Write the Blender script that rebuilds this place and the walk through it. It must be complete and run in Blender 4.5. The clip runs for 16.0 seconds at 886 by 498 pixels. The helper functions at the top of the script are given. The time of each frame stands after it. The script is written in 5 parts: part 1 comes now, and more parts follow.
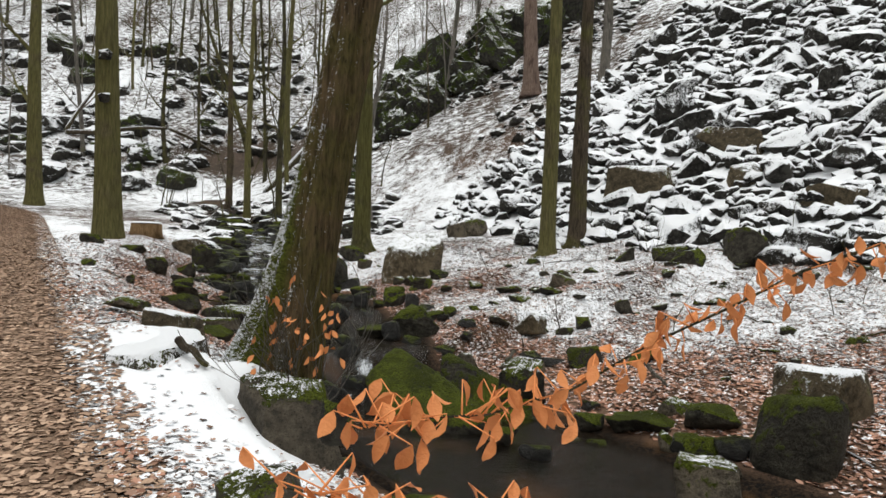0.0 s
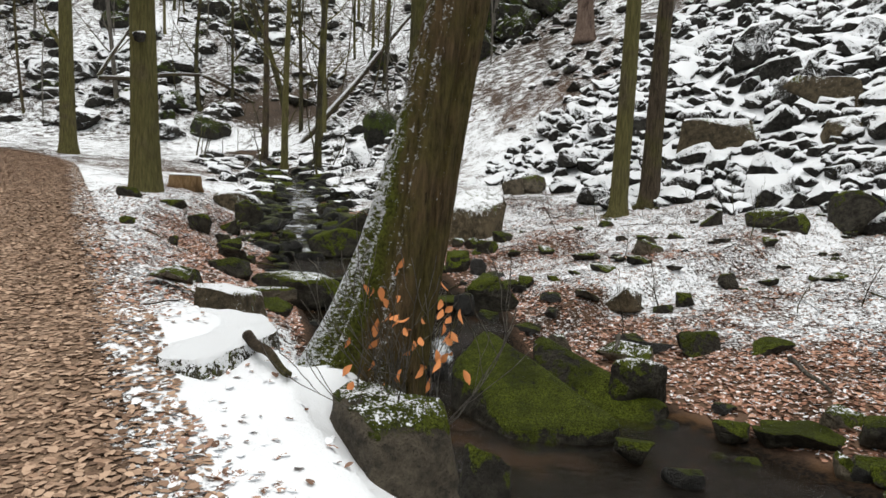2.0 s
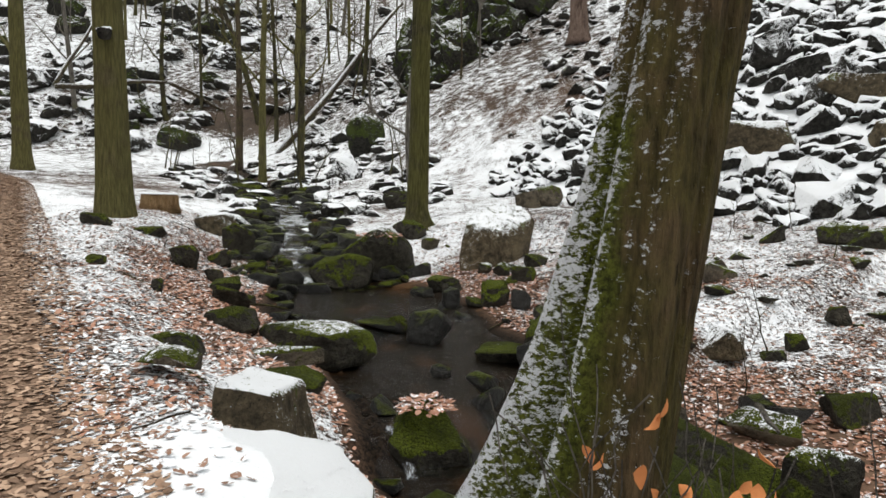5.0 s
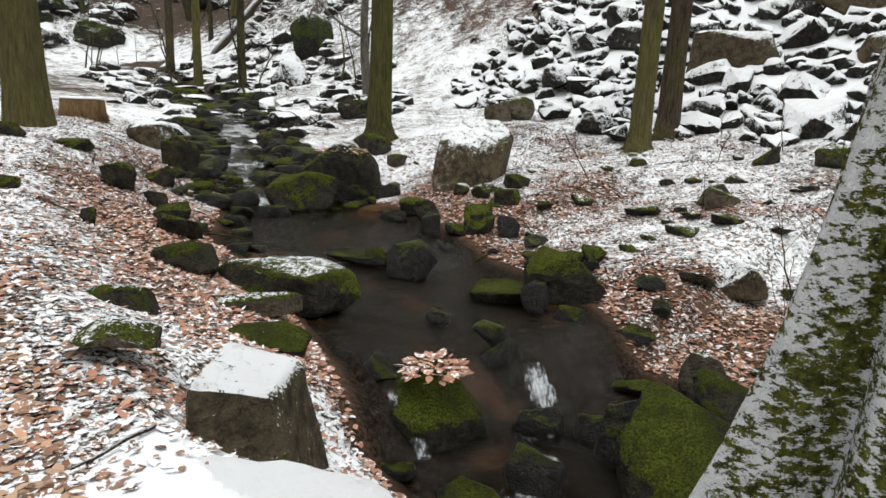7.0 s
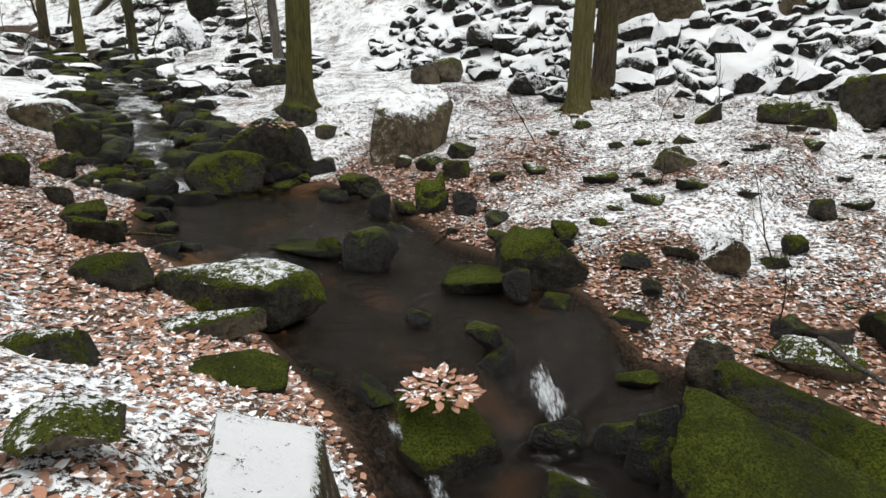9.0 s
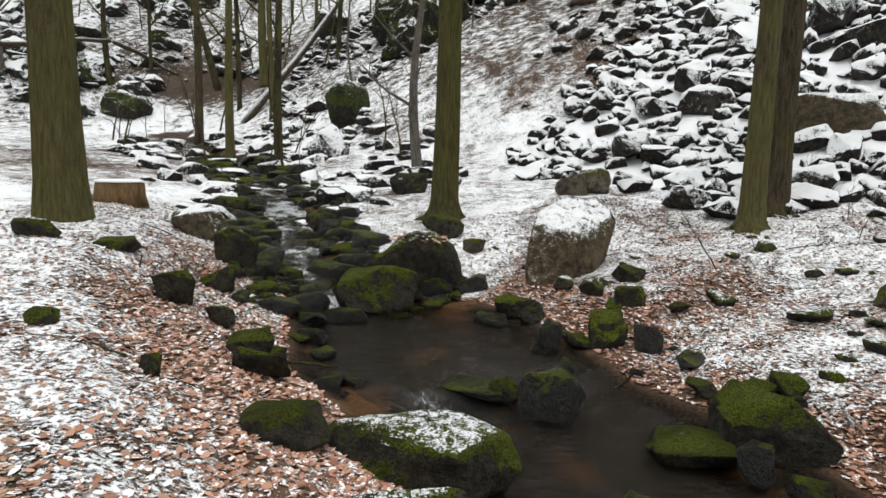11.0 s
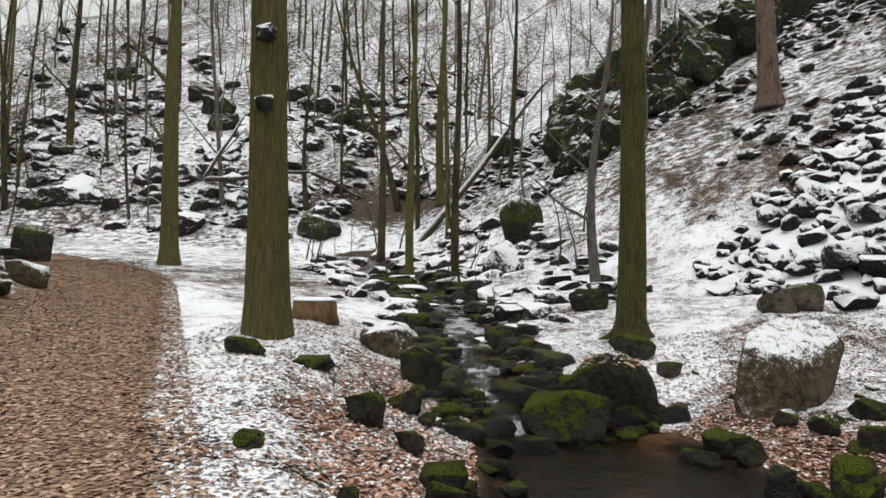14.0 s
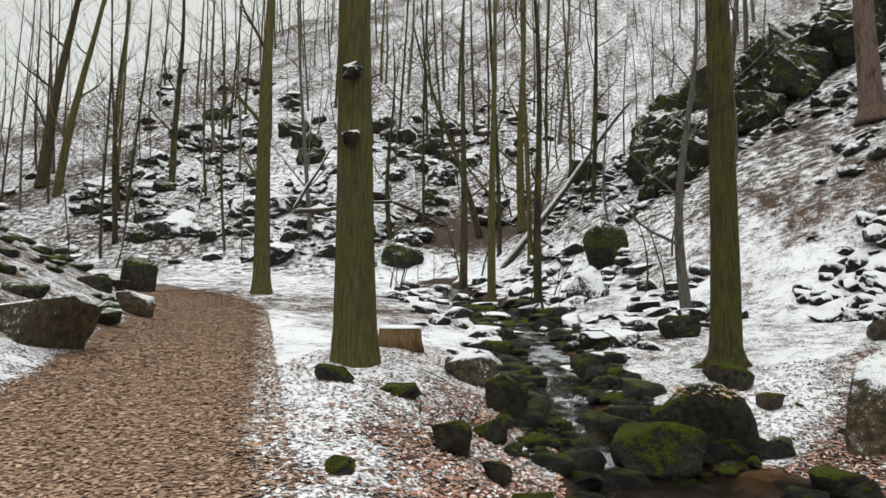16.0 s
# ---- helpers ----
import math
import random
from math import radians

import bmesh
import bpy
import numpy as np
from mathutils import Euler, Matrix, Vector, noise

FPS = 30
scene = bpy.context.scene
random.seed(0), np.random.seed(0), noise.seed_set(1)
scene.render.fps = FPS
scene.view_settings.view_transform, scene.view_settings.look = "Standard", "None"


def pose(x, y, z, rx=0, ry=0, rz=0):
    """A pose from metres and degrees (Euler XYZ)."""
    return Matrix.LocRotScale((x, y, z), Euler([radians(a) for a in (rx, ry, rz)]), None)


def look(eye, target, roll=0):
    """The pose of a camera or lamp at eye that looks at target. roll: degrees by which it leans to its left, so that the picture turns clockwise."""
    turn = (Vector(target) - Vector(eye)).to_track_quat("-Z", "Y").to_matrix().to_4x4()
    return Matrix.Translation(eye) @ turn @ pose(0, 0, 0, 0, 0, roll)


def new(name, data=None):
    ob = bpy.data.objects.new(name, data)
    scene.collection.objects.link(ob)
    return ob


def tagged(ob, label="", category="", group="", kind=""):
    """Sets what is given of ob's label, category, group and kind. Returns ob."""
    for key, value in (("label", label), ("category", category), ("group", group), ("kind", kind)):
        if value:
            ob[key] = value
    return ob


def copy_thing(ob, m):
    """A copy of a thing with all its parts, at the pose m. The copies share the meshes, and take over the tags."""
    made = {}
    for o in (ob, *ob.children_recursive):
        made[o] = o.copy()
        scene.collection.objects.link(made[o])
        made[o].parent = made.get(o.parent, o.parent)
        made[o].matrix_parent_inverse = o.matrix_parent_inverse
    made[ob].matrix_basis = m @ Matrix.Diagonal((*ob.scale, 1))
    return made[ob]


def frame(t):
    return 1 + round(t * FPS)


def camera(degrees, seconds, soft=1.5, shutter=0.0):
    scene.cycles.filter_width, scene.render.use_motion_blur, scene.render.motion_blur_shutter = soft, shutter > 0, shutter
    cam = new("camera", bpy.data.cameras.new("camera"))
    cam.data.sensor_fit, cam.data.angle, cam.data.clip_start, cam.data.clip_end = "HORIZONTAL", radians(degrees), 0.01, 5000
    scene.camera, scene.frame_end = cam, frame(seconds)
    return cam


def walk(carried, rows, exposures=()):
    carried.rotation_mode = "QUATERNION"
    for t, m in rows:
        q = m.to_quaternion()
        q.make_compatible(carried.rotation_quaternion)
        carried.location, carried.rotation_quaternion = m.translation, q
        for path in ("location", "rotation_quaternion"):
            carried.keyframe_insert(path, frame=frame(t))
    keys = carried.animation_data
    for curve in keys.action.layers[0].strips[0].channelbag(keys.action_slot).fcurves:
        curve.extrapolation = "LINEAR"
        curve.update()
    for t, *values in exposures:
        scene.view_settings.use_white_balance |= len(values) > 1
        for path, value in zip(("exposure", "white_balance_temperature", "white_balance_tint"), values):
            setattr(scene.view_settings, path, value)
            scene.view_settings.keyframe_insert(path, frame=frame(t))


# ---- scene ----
cam = camera(68.4, 16.0)
METRES, EYE, TILT, LEAN, TURN = 8.0, 3.0, 7.97, -5.37, 0.0
ROWS = [
    (0.0, 0.0, 0.0, 0.0, -0.62, -8.97, 3.91),
    (0.5, -0.0268, 0.0417, 0.0002, -0.72, -10.76, 2.88),
    (1.0, -0.0569, 0.0869, 0.0008, -2.3, -13.01, 2.94),
    (1.5, -0.0813, 0.1373, -0.0061, 0.48, -12.85, 3.03),
    (2.0, -0.0991, 0.1718, -0.0025, 1.94, -12.96, 3.41),
    (2.5, -0.1296, 0.2196, -0.0019, 0.63, -12.9, 3.12),
    (3.0, -0.1558, 0.2542, -0.0013, 0.04, -13.05, 2.54),
    (3.5, -0.1747, 0.2958, -0.0019, 0.89, -13.01, 3.13),
    (4.0, -0.1963, 0.3352, -0.0009, 0.97, -12.3, 3.0),
    (6.5, -0.2902, 0.5345, -0.0019, -5.79, -16.15, 4.44),
    (7.0, -0.3041, 0.5652, -0.0074, -5.86, -20.81, 2.36),
    (7.5, -0.3153, 0.5962, -0.0098, -9.24, -25.67, 3.15),
    (8.0, -0.3237, 0.6213, -0.0106, -11.21, -27.04, 1.94),
    (8.5, -0.3407, 0.6446, -0.0089, -13.01, -26.06, 2.52),
    (9.0, -0.3632, 0.6756, -0.0052, -14.49, -24.69, 2.57),
    (9.5, -0.3873, 0.714, -0.0024, -11.1, -22.66, 3.02),
    (12.0, -0.4653, 0.848, 0.0091, -2.6, -10.79, 4.6),
    (12.5, -0.473, 0.8544, 0.0095, 0.21, -8.48, 5.49),
    (13.0, -0.4766, 0.8564, 0.0095, 2.84, -7.15, 5.26),
    (13.5, -0.4784, 0.8566, 0.0101, 6.74, -6.16, 5.29),
    (14.0, -0.4782, 0.8556, 0.0116, 9.13, -4.56, 5.94),
    (14.5, -0.4781, 0.854, 0.013, 10.15, -3.04, 5.97),
    (15.0, -0.4794, 0.8518, 0.0141, 11.87, -2.04, 5.98),
    (15.5, -0.4806, 0.8511, 0.0151, 14.12, -1.69, 6.75),
    (16.0, -0.4796, 0.8494, 0.0151, 16.27, -1.42, 7.15),
]
walk(cam, [(t, pose(0, 0, EYE, TILT, LEAN, TURN) @ pose(METRES * x, METRES * y, METRES * z, 90 + pitch, roll, yaw)) for t, x, y, z, yaw, pitch, roll in ROWS],
     exposures=[(0.0, 0.34), (4.0, 0.36), (8.5, 0.44), (12.5, 0.27), (16.0, 0.24)])

# ---- light: overcast winter sky ----
world = bpy.data.worlds.new("overcast_sky")
scene.world = world
world.use_nodes = True
wn, wl = world.node_tree.nodes, world.node_tree.links
wn.clear()
sky = wn.new("ShaderNodeTexSky")
sky.sky_type, sky.sun_disc, sky.sun_elevation, sky.sun_rotation = "NISHITA", False, radians(80), radians(195)
grey = wn.new("ShaderNodeMix")
grey.data_type = "RGBA"
grey.inputs[0].default_value = 0.85
grey.inputs[7].default_value = (9.25, 9.35, 8.75, 1)
bg = wn.new("ShaderNodeBackground")
bg.inputs["Strength"].default_value = 0.078
wo = wn.new("ShaderNodeOutputWorld")
wl.new(sky.outputs[0], grey.inputs[6])
wl.new(grey.outputs[2], bg.inputs["Color"])
wl.new(bg.outputs[0], wo.inputs[0])
sun = new("sun", bpy.data.lights.new("sun", "SUN"))
sun.data.energy, sun.data.angle, sun.data.color = 1.5, radians(50), (1.0, 0.98, 0.95)
sun.matrix_world = look((0, 0, 60), (3, 12, 0))

# ---- terrain numbers ----
# u: metres to the right of the path's right edge; s: metres along it
PX, PY, DX, DY = -5.92, 9.555, -0.5425, 0.84


def us(x, y):
    return (x - PX) * DY - (y - PY) * DX, (x - PX) * DX + (y - PY) * DY


def xy(u, s):
    return PX + u * DY + s * DX, PY - u * DX + s * DY


def poly(table):
    a, b = zip(*table)
    return lambda v: np.interp(v, a, b)


WATER = poly([(-14, .6), (-6, .86), (-3.4, .88), (-2.8, .90), (-2.5, 1.19), (-2.25, 1.25), (-2.0, 1.27), (.3, 1.28), (.9, 1.46), (1.3, 1.49), (4.2, 1.5), (5, 1.66), (6, 1.78), (7, 1.92), (9, 2.22), (11, 2.55), (14, 2.95), (18, 3.4), (22, 3.8), (28, 4.5), (40, 5.6)])
LEFT = poly([(-14, 2.5), (-6, 2.45), (-4.4, 2.35), (-2.6, 2.5), (-.7, 3.0), (2, 3.1), (3.5, 3.8), (4.5, 4.2), (6, 4.5), (8.6, 5.4), (11.3, 6.3), (18, 7.9), (28, 8.5), (40, 9.3)])
RIGHT = poly([(-14, 5.9), (-6.5, 5.2), (-4.5, 5.2), (-2.6, 5.1), (-1.75, 5.5), (1.5, 6.1), (2.7, 6.4), (3.6, 6.3), (4.6, 5.4), (6, 5.5), (8.6, 6.5), (11.3, 7.4), (18, 9.0), (28, 9.5), (40, 10.3)])
EDGE = poly([(-14, 1.25), (-8, 1.15), (-7, 1.1), (-6, 1.05), (-5.2, 1.2), (-4.7, 1.2), (-4.1, 0.85), (-2.2, 0.75), (-1, 0.7), (3, 1.1), (6, 2.2), (10, 3.0), (18, 4.2), (28, 5.2), (40, 6)])


def lattice(x, y, seed):
    ix, iy = np.floor(x).astype(np.int64), np.floor(y).astype(np.int64)
    fx, fy = x - ix, y - iy
    fx, fy = fx * fx * (3 - 2 * fx), fy * fy * (3 - 2 * fy)

    def h(a, b):
        v = np.sin(a * 127.1 + b * 311.7 + seed * 74.7) * 43758.5453
        return v - np.floor(v)
    return (h(ix, iy) * (1 - fx) + h(ix + 1, iy) * fx) * (1 - fy) + (h(ix, iy + 1) * (1 - fx) + h(ix + 1, iy + 1) * fx) * fy


def fbm(x, y, size, seed=0, octaves=4):
    v, a, n = 0, 1.0, 0
    for k in range(octaves):
        c, q = math.cos(k * 1.3 + 0.4), math.sin(k * 1.3 + 0.4)
        v = v + a * (lattice((x * c - y * q) / size, (x * q + y * c) / size, seed + k) - 0.5)
        n, a, size = n + a, a * 0.5, size * 0.5
    return v / n


def smax(a, b, k):
    h = np.clip(0.5 + 0.5 * (a - b) / k, 0, 1)
    return b * (1 - h) + a * h + k * h * (1 - h)


def step(a, b, v):
    t = np.clip((v - a) / (b - a), 0, 1)
    return t * t * (3 - 2 * t)


def HILL(x, y):
    return 0.505 * x + 0.502 * y - 8.7


def FLATZ(u, s):
    return WATER(s) + 0.12 + np.maximum(0, u - RIGHT(s)) * 0.185


def path_edge(s):
    return -0.035 * np.maximum(0, s - 15) ** 2


def height(x, y):
    x, y = np.asarray(x, float), np.asarray(y, float)
    u, s = us(x, y)
    w, ul, ur, be = WATER(s), LEFT(s), RIGHT(s), EDGE(s)
    pe = path_edge(s)
    grade = 2.28 + 0.072 * np.maximum(s, -14) + 0.02 * np.maximum(0, s - 16)
    left = grade + np.maximum(0, pe - 2.7 - u) * 0.5 - 0.05 * np.exp(-((u - pe + 1.3) / 1.0) ** 2)
    t = np.clip((u - be) / np.maximum(ul - be, 0.2), 0, 1)
    wall = np.clip((-4.1 - s) / 0.8, 0, 1)
    t = t * (1 - wall) + wall * t ** 0.8
    bank = grade + 0.16 * np.exp(-((s - 6) / 2.5) ** 2) * step(0.2, 1.2, u) - 0.06 * np.clip(u / be, 0, 1) + (w + 0.02 - grade) * t
    mid, half = (ul + ur) / 2, (ur - ul) / 2
    v = np.clip(1 - ((u - mid) / half) ** 2, 0, 1)
    bed = w + 0.02 - 0.26 * v
    rise = step(0, 1.3, u - ur)
    right = w + 0.02 + 0.1 * rise + np.maximum(0, u - ur) * 0.185
    z = np.where(u < 0, left, np.where(u < ul, bank, np.where(u < ur, bed, right)))
    z = z + 0.48 * np.exp(-((x + 1.52) / 0.38) ** 2 - ((y - 5.62) / 0.42) ** 2)
    z = z + 0.17 * np.exp(-((x + 2.95) / 0.62) ** 2 - ((y - 5.9) / 0.9) ** 2)
    rough = step(0.3, 1.5, np.abs(u - pe + 1.3) - 1.3)
    z = z + fbm(x, y, 1.6, 3) * 0.16 * rough + fbm(x, y, 0.35, 9, 3) * 0.05 * (0.3 + rough * 0.7)
    hill = HILL(x, y)
    lift = hill - z
    hill = hill + fbm(x, y, 7, 21) * 1.6 * step(0, 3, lift) + fbm(x, y, 1.2, 5) * 0.35 * step(-.2, 1, lift)
    back = 0.69 * y - 0.0975 * x - 25
    back = back + fbm(x, y, 9, 33) * 3.0 * step(6, 10, back) + fbm(x, y, 1.5, 6) * 0.45 * step(6, 8, back)
    crest = np.maximum(22.0, 18 + 2.2 * (x + 75)) + fbm(x, y, 14, 40) * 3
    back = -smax(-back, -crest, 3.0)
    z = smax(z, hill, 0.5)
    z = smax(z, back, 0.8)
    return z


def ground_z(x, y):
    return float(height(np.array([x]), np.array([y]))[0])


# ---- materials ----
def nodes(name):
    m = bpy.data.materials.new(name)
    m.use_nodes = True
    t = m.node_tree
    b = t.nodes["Principled BSDF"]
    b.inputs["Specular IOR Level"].default_value = 0.12
    return m, t, b


def mix(t, f, a, b):
    n = t.nodes.new("ShaderNodeMix")
    n.data_type = "RGBA"
    for i, v in ((0, f), (6, a), (7, b)):
        if isinstance(v, bpy.types.NodeSocket):
            t.links.new(v, n.inputs[i])
        else:
            n.inputs[i].default_value = v if i == 0 else (*v, 1)
    return n.outputs[2]


def math_node(t, op, a, b=0.0, clamp=False):
    n = t.nodes.new("ShaderNodeMath")
    n.operation, n.use_clamp = op, clamp
    for i, v in ((0, a), (1, b)):
        if isinstance(v, bpy.types.NodeSocket):
            t.links.new(v, n.inputs[i])
        else:
            n.inputs[i].default_value = v
    return n.outputs[0]


def ramp(t, v, lo, hi):
    n = t.nodes.new("ShaderNodeMapRange")
    n.interpolation_type = "SMOOTHSTEP"
    t.links.new(v, n.inputs[0])
    n.inputs[1].default_value, n.inputs[2].default_value = lo, hi
    return n.outputs[0]


def grain(t, scale, detail=4.0, rough=0.6, coord=None, stretch=None, turn=0):
    n = t.nodes.new("ShaderNodeTexNoise")
    n.inputs["Scale"].default_value, n.inputs["Detail"].default_value, n.inputs["Roughness"].default_value = scale, detail, rough
    if coord is None:
        g = t.nodes.new("ShaderNodeNewGeometry")
        coord = g.outputs["Position"]
    if stretch:
        mp = t.nodes.new("ShaderNodeMapping")
        mp.inputs["Scale"].default_value = stretch
        mp.inputs["Rotation"].default_value = (0, 0, radians(-turn))
        t.links.new(coord, mp.inputs[0])
        coord = mp.outputs[0]
    t.links.new(coord, n.inputs["Vector"])
    return n.outputs["Fac"]


def bump(t, bsdf, h, strength, dist):
    n = t.nodes.new("ShaderNodeBump")
    n.inputs["Strength"].default_value, n.inputs["Distance"].default_value = strength, dist
    t.links.new(h, n.inputs["Height"])
    t.links.new(n.outputs[0], bsdf.inputs["Normal"])


def upward(t):
    g = t.nodes.new("ShaderNodeNewGeometry")
    x = t.nodes.new("ShaderNodeSeparateXYZ")
    t.links.new(g.outputs["Normal"], x.inputs[0])
    return x.outputs[2]


def attr(t, name):
    n = t.nodes.new("ShaderNodeAttribute")
    n.attribute_name = name
    return n.outputs["Fac"]


SNOW = (0.86, 0.88, 0.91)


def ground_material():
    m, t, b = nodes("leaf_litter_with_snow")
    fine, mid, big = grain(t, 26, 4, 0.78), grain(t, 3.0, 8, 0.74), grain(t, 0.9, 3)
    band = grain(t, 2.6, 8, 0.78, None, (0.9, 0.9, 1.7))
    soil = mix(t, ramp(t, fine, 0.3, 0.7), (0.008, 0.006, 0.0045), (0.16, 0.098, 0.065))
    soil = mix(t, ramp(t, big, 0.4, 0.65), soil, mix(t, mid, (0.03, 0.019, 0.013), (0.27, 0.165, 0.11)))
    soil = mix(t, math_node(t, "MULTIPLY", attr(t, "slope"), 0.75), soil, mix(t, ramp(t, fine, 0.3, 0.7), (0.014, 0.012, 0.010), (0.12, 0.098, 0.08)))
    wet = attr(t, "wet")
    bed = mix(t, ramp(t, fine, 0.4, 0.65), (0.003, 0.0025, 0.002), (0.030, 0.019, 0.011))
    bed = mix(t, ramp(t, big, 0.55, 0.62), bed, mix(t, fine, (0.02, 0.011, 0.005), (0.13, 0.068, 0.028)))
    soil = mix(t, wet, soil, bed)
    path = mix(t, ramp(t, fine, 0.3, 0.7), (0.07, 0.044, 0.03), (0.44, 0.30, 0.205))
    soil = mix(t, attr(t, "path"), soil, path)
    # snow lies where the cover value beats the grain
    cover = attr(t, "snow")
    f = math_node(t, "ADD", math_node(t, "MULTIPLY", fine, 0.55), math_node(t, "ADD", math_node(t, "MULTIPLY", mid, 0.40), math_node(t, "MULTIPLY", big, 0.05)))
    f = math_node(t, "ADD", f, math_node(t, "MULTIPLY", math_node(t, "SUBTRACT", band, 0.5), math_node(t, "MULTIPLY", attr(t, "slope"), 0.8)))
    k = math_node(t, "SUBTRACT", math_node(t, "ADD", cover, f), 1.0)
    mask = ramp(t, k, -0.022, 0.022)
    col = mix(t, mask, soil, SNOW)
    t.links.new(col, b.inputs["Base Color"])
    b.inputs["Roughness"].default_value = 0.85
    hgt = math_node(t, "ADD", math_node(t, "MULTIPLY", mask, 0.5), fine)
    bump(t, b, hgt, 0.8, 0.02)
    return m


def rock_material(name, dark, light, moss, snow, moss_colour=(0.135, 0.165, 0.014), gloss=0.75):
    m, t, b = nodes(name)
    o = t.nodes.new("ShaderNodeObjectInfo")
    fine, mid, big = grain(t, 48, 4, 0.7), grain(t, 9, 6, 0.7), grain(t, 1.9, 4, 0.6)
    col = mix(t, ramp(t, mid, 0.3, 0.72), dark, light)
    col = mix(t, ramp(t, fine, 0.52, 0.72), col, tuple(c * 0.3 for c in dark))
    col = mix(t, ramp(t, big, 0.52, 0.7), col, mix(t, fine, tuple(c * 0.6 for c in light), tuple(c * 1.25 for c in light)))
    col = mix(t, math_node(t, "MULTIPLY", o.outputs["Random"], 0.45), col, tuple(c * 0.8 for c in dark))
    up = upward(t)
    wob = math_node(t, "ADD", up, math_node(t, "MULTIPLY", math_node(t, "SUBTRACT", math_node(t, "ADD", big, mid), 1.0), 2.2))
    mk = ramp(t, wob, 1.0 - moss, 1.25 - moss)
    tuft = grain(t, 58, 6, 0.8)
    mc = mix(t, ramp(t, tuft, 0.34, 0.68), tuple(c * 0.10 for c in moss_colour), tuple(c * 1.65 for c in moss_colour))
    mc = mix(t, math_node(t, "MULTIPLY", ramp(t, big, 0.62, 0.36), 0.75), mc, tuple(c * 0.3 for c in moss_colour))
    mc = mix(t, ramp(t, mid, 0.5, 0.7), mc, tuple(c * 0.35 for c in moss_colour))
    col = mix(t, mk, col, mc)
    wob2 = math_node(t, "ADD", up, math_node(t, "MULTIPLY", math_node(t, "SUBTRACT", math_node(t, "ADD", mid, fine), 1.0), 1.3 if snow > 0.9 else 2.0 if snow > 0.3 else 1.5))
    sk = ramp(t, wob2, 1.08 - snow, 1.15 - snow) if snow else ramp(t, wob2, 1.36, 1.42)
    col = mix(t, sk, col, SNOW)
    t.links.new(col, b.inputs["Base Color"])
    b.inputs["Roughness"].default_value = gloss
    b.inputs["Specular IOR Level"].default_value = 0.4 if gloss < 0.5 else 0.15
    bare = math_node(t, "ADD", math_node(t, "ADD", fine, math_node(t, "MULTIPLY", mid, 2.5)), math_node(t, "MULTIPLY", math_node(t, "MULTIPLY", mk, tuft), 1.6))
    open_part = math_node(t, "SUBTRACT", 1.0, math_node(t, "MULTIPLY", sk, 0.85))
    hgt = math_node(t, "ADD", math_node(t, "MULTIPLY", bare, open_part), math_node(t, "MULTIPLY", sk, 2.2))
    bump(t, b, hgt, 1.0, 0.055)
    return m


def bark_material(name, dark, light, moss=0.4, snow=0.0, moss_colour=(0.15, 0.142, 0.045)):
    m, t, b = nodes(name)
    o = t.nodes.new("ShaderNodeTexCoord")
    ridge = grain(t, 6, 6, 0.7, o.outputs["Object"], (4.0, 4.0, 0.45))
    fine, big = grain(t, 60, 3), grain(t, 1.4, 3)
    col = mix(t, ramp(t, ridge, 0.24, 0.80), dark, light)
    col = mix(t, ramp(t, fine, 0.5, 0.72), col, tuple(c * 0.45 for c in dark))
    col = mix(t, ramp(t, grain(t, 3.2, 5, 0.7, o.outputs["Object"], (1.0, 1.0, 0.35)), 0.52, 0.68), col, tuple(c * 0.7 for c in dark))
    col = mix(t, math_node(t, "MULTIPLY", ramp(t, big, 0.62 - moss * 0.5, 0.95 - moss * 0.5), 0.85), col, mix(t, ramp(t, ridge, 0.22, 0.78), tuple(c * 0.42 for c in moss_colour), tuple(c * 1.2 for c in moss_colour)))
    if snow:
        g = t.nodes.new("ShaderNodeNewGeometry")
        x = t.nodes.new("ShaderNodeSeparateXYZ")
        t.links.new(g.outputs["Normal"], x.inputs[0])
        side = math_node(t, "ADD", math_node(t, "MULTIPLY", x.outputs[0], -0.75), math_node(t, "ADD", math_node(t, "MULTIPLY", x.outputs[1], 0.15), math_node(t, "MULTIPLY", x.outputs[2], 0.9)))
        ox = t.nodes.new("ShaderNodeSeparateXYZ")
        t.links.new(o.outputs["Object"], ox.inputs[0])
        low = math_node(t, "MULTIPLY", math_node(t, "MINIMUM", ox.outputs[2], 4.0), -0.40 if name.startswith("olive") else 0.0)
        k = math_node(t, "ADD", math_node(t, "ADD", side, low), math_node(t, "MULTIPLY", math_node(t, "SUBTRACT", grain(t, 19, 6, 0.85, None, (1.0, 1.0, 1.5)), 0.5), 4.6))
        col = mix(t, ramp(t, k, 1.15 - snow, 1.25 - snow), col, SNOW)
    t.links.new(col, b.inputs["Base Color"])
    b.inputs["Roughness"].default_value = 0.9
    bump(t, b, math_node(t, "ADD", math_node(t, "MULTIPLY", ridge, 2.5), fine), 1.0, 0.05)
    return m


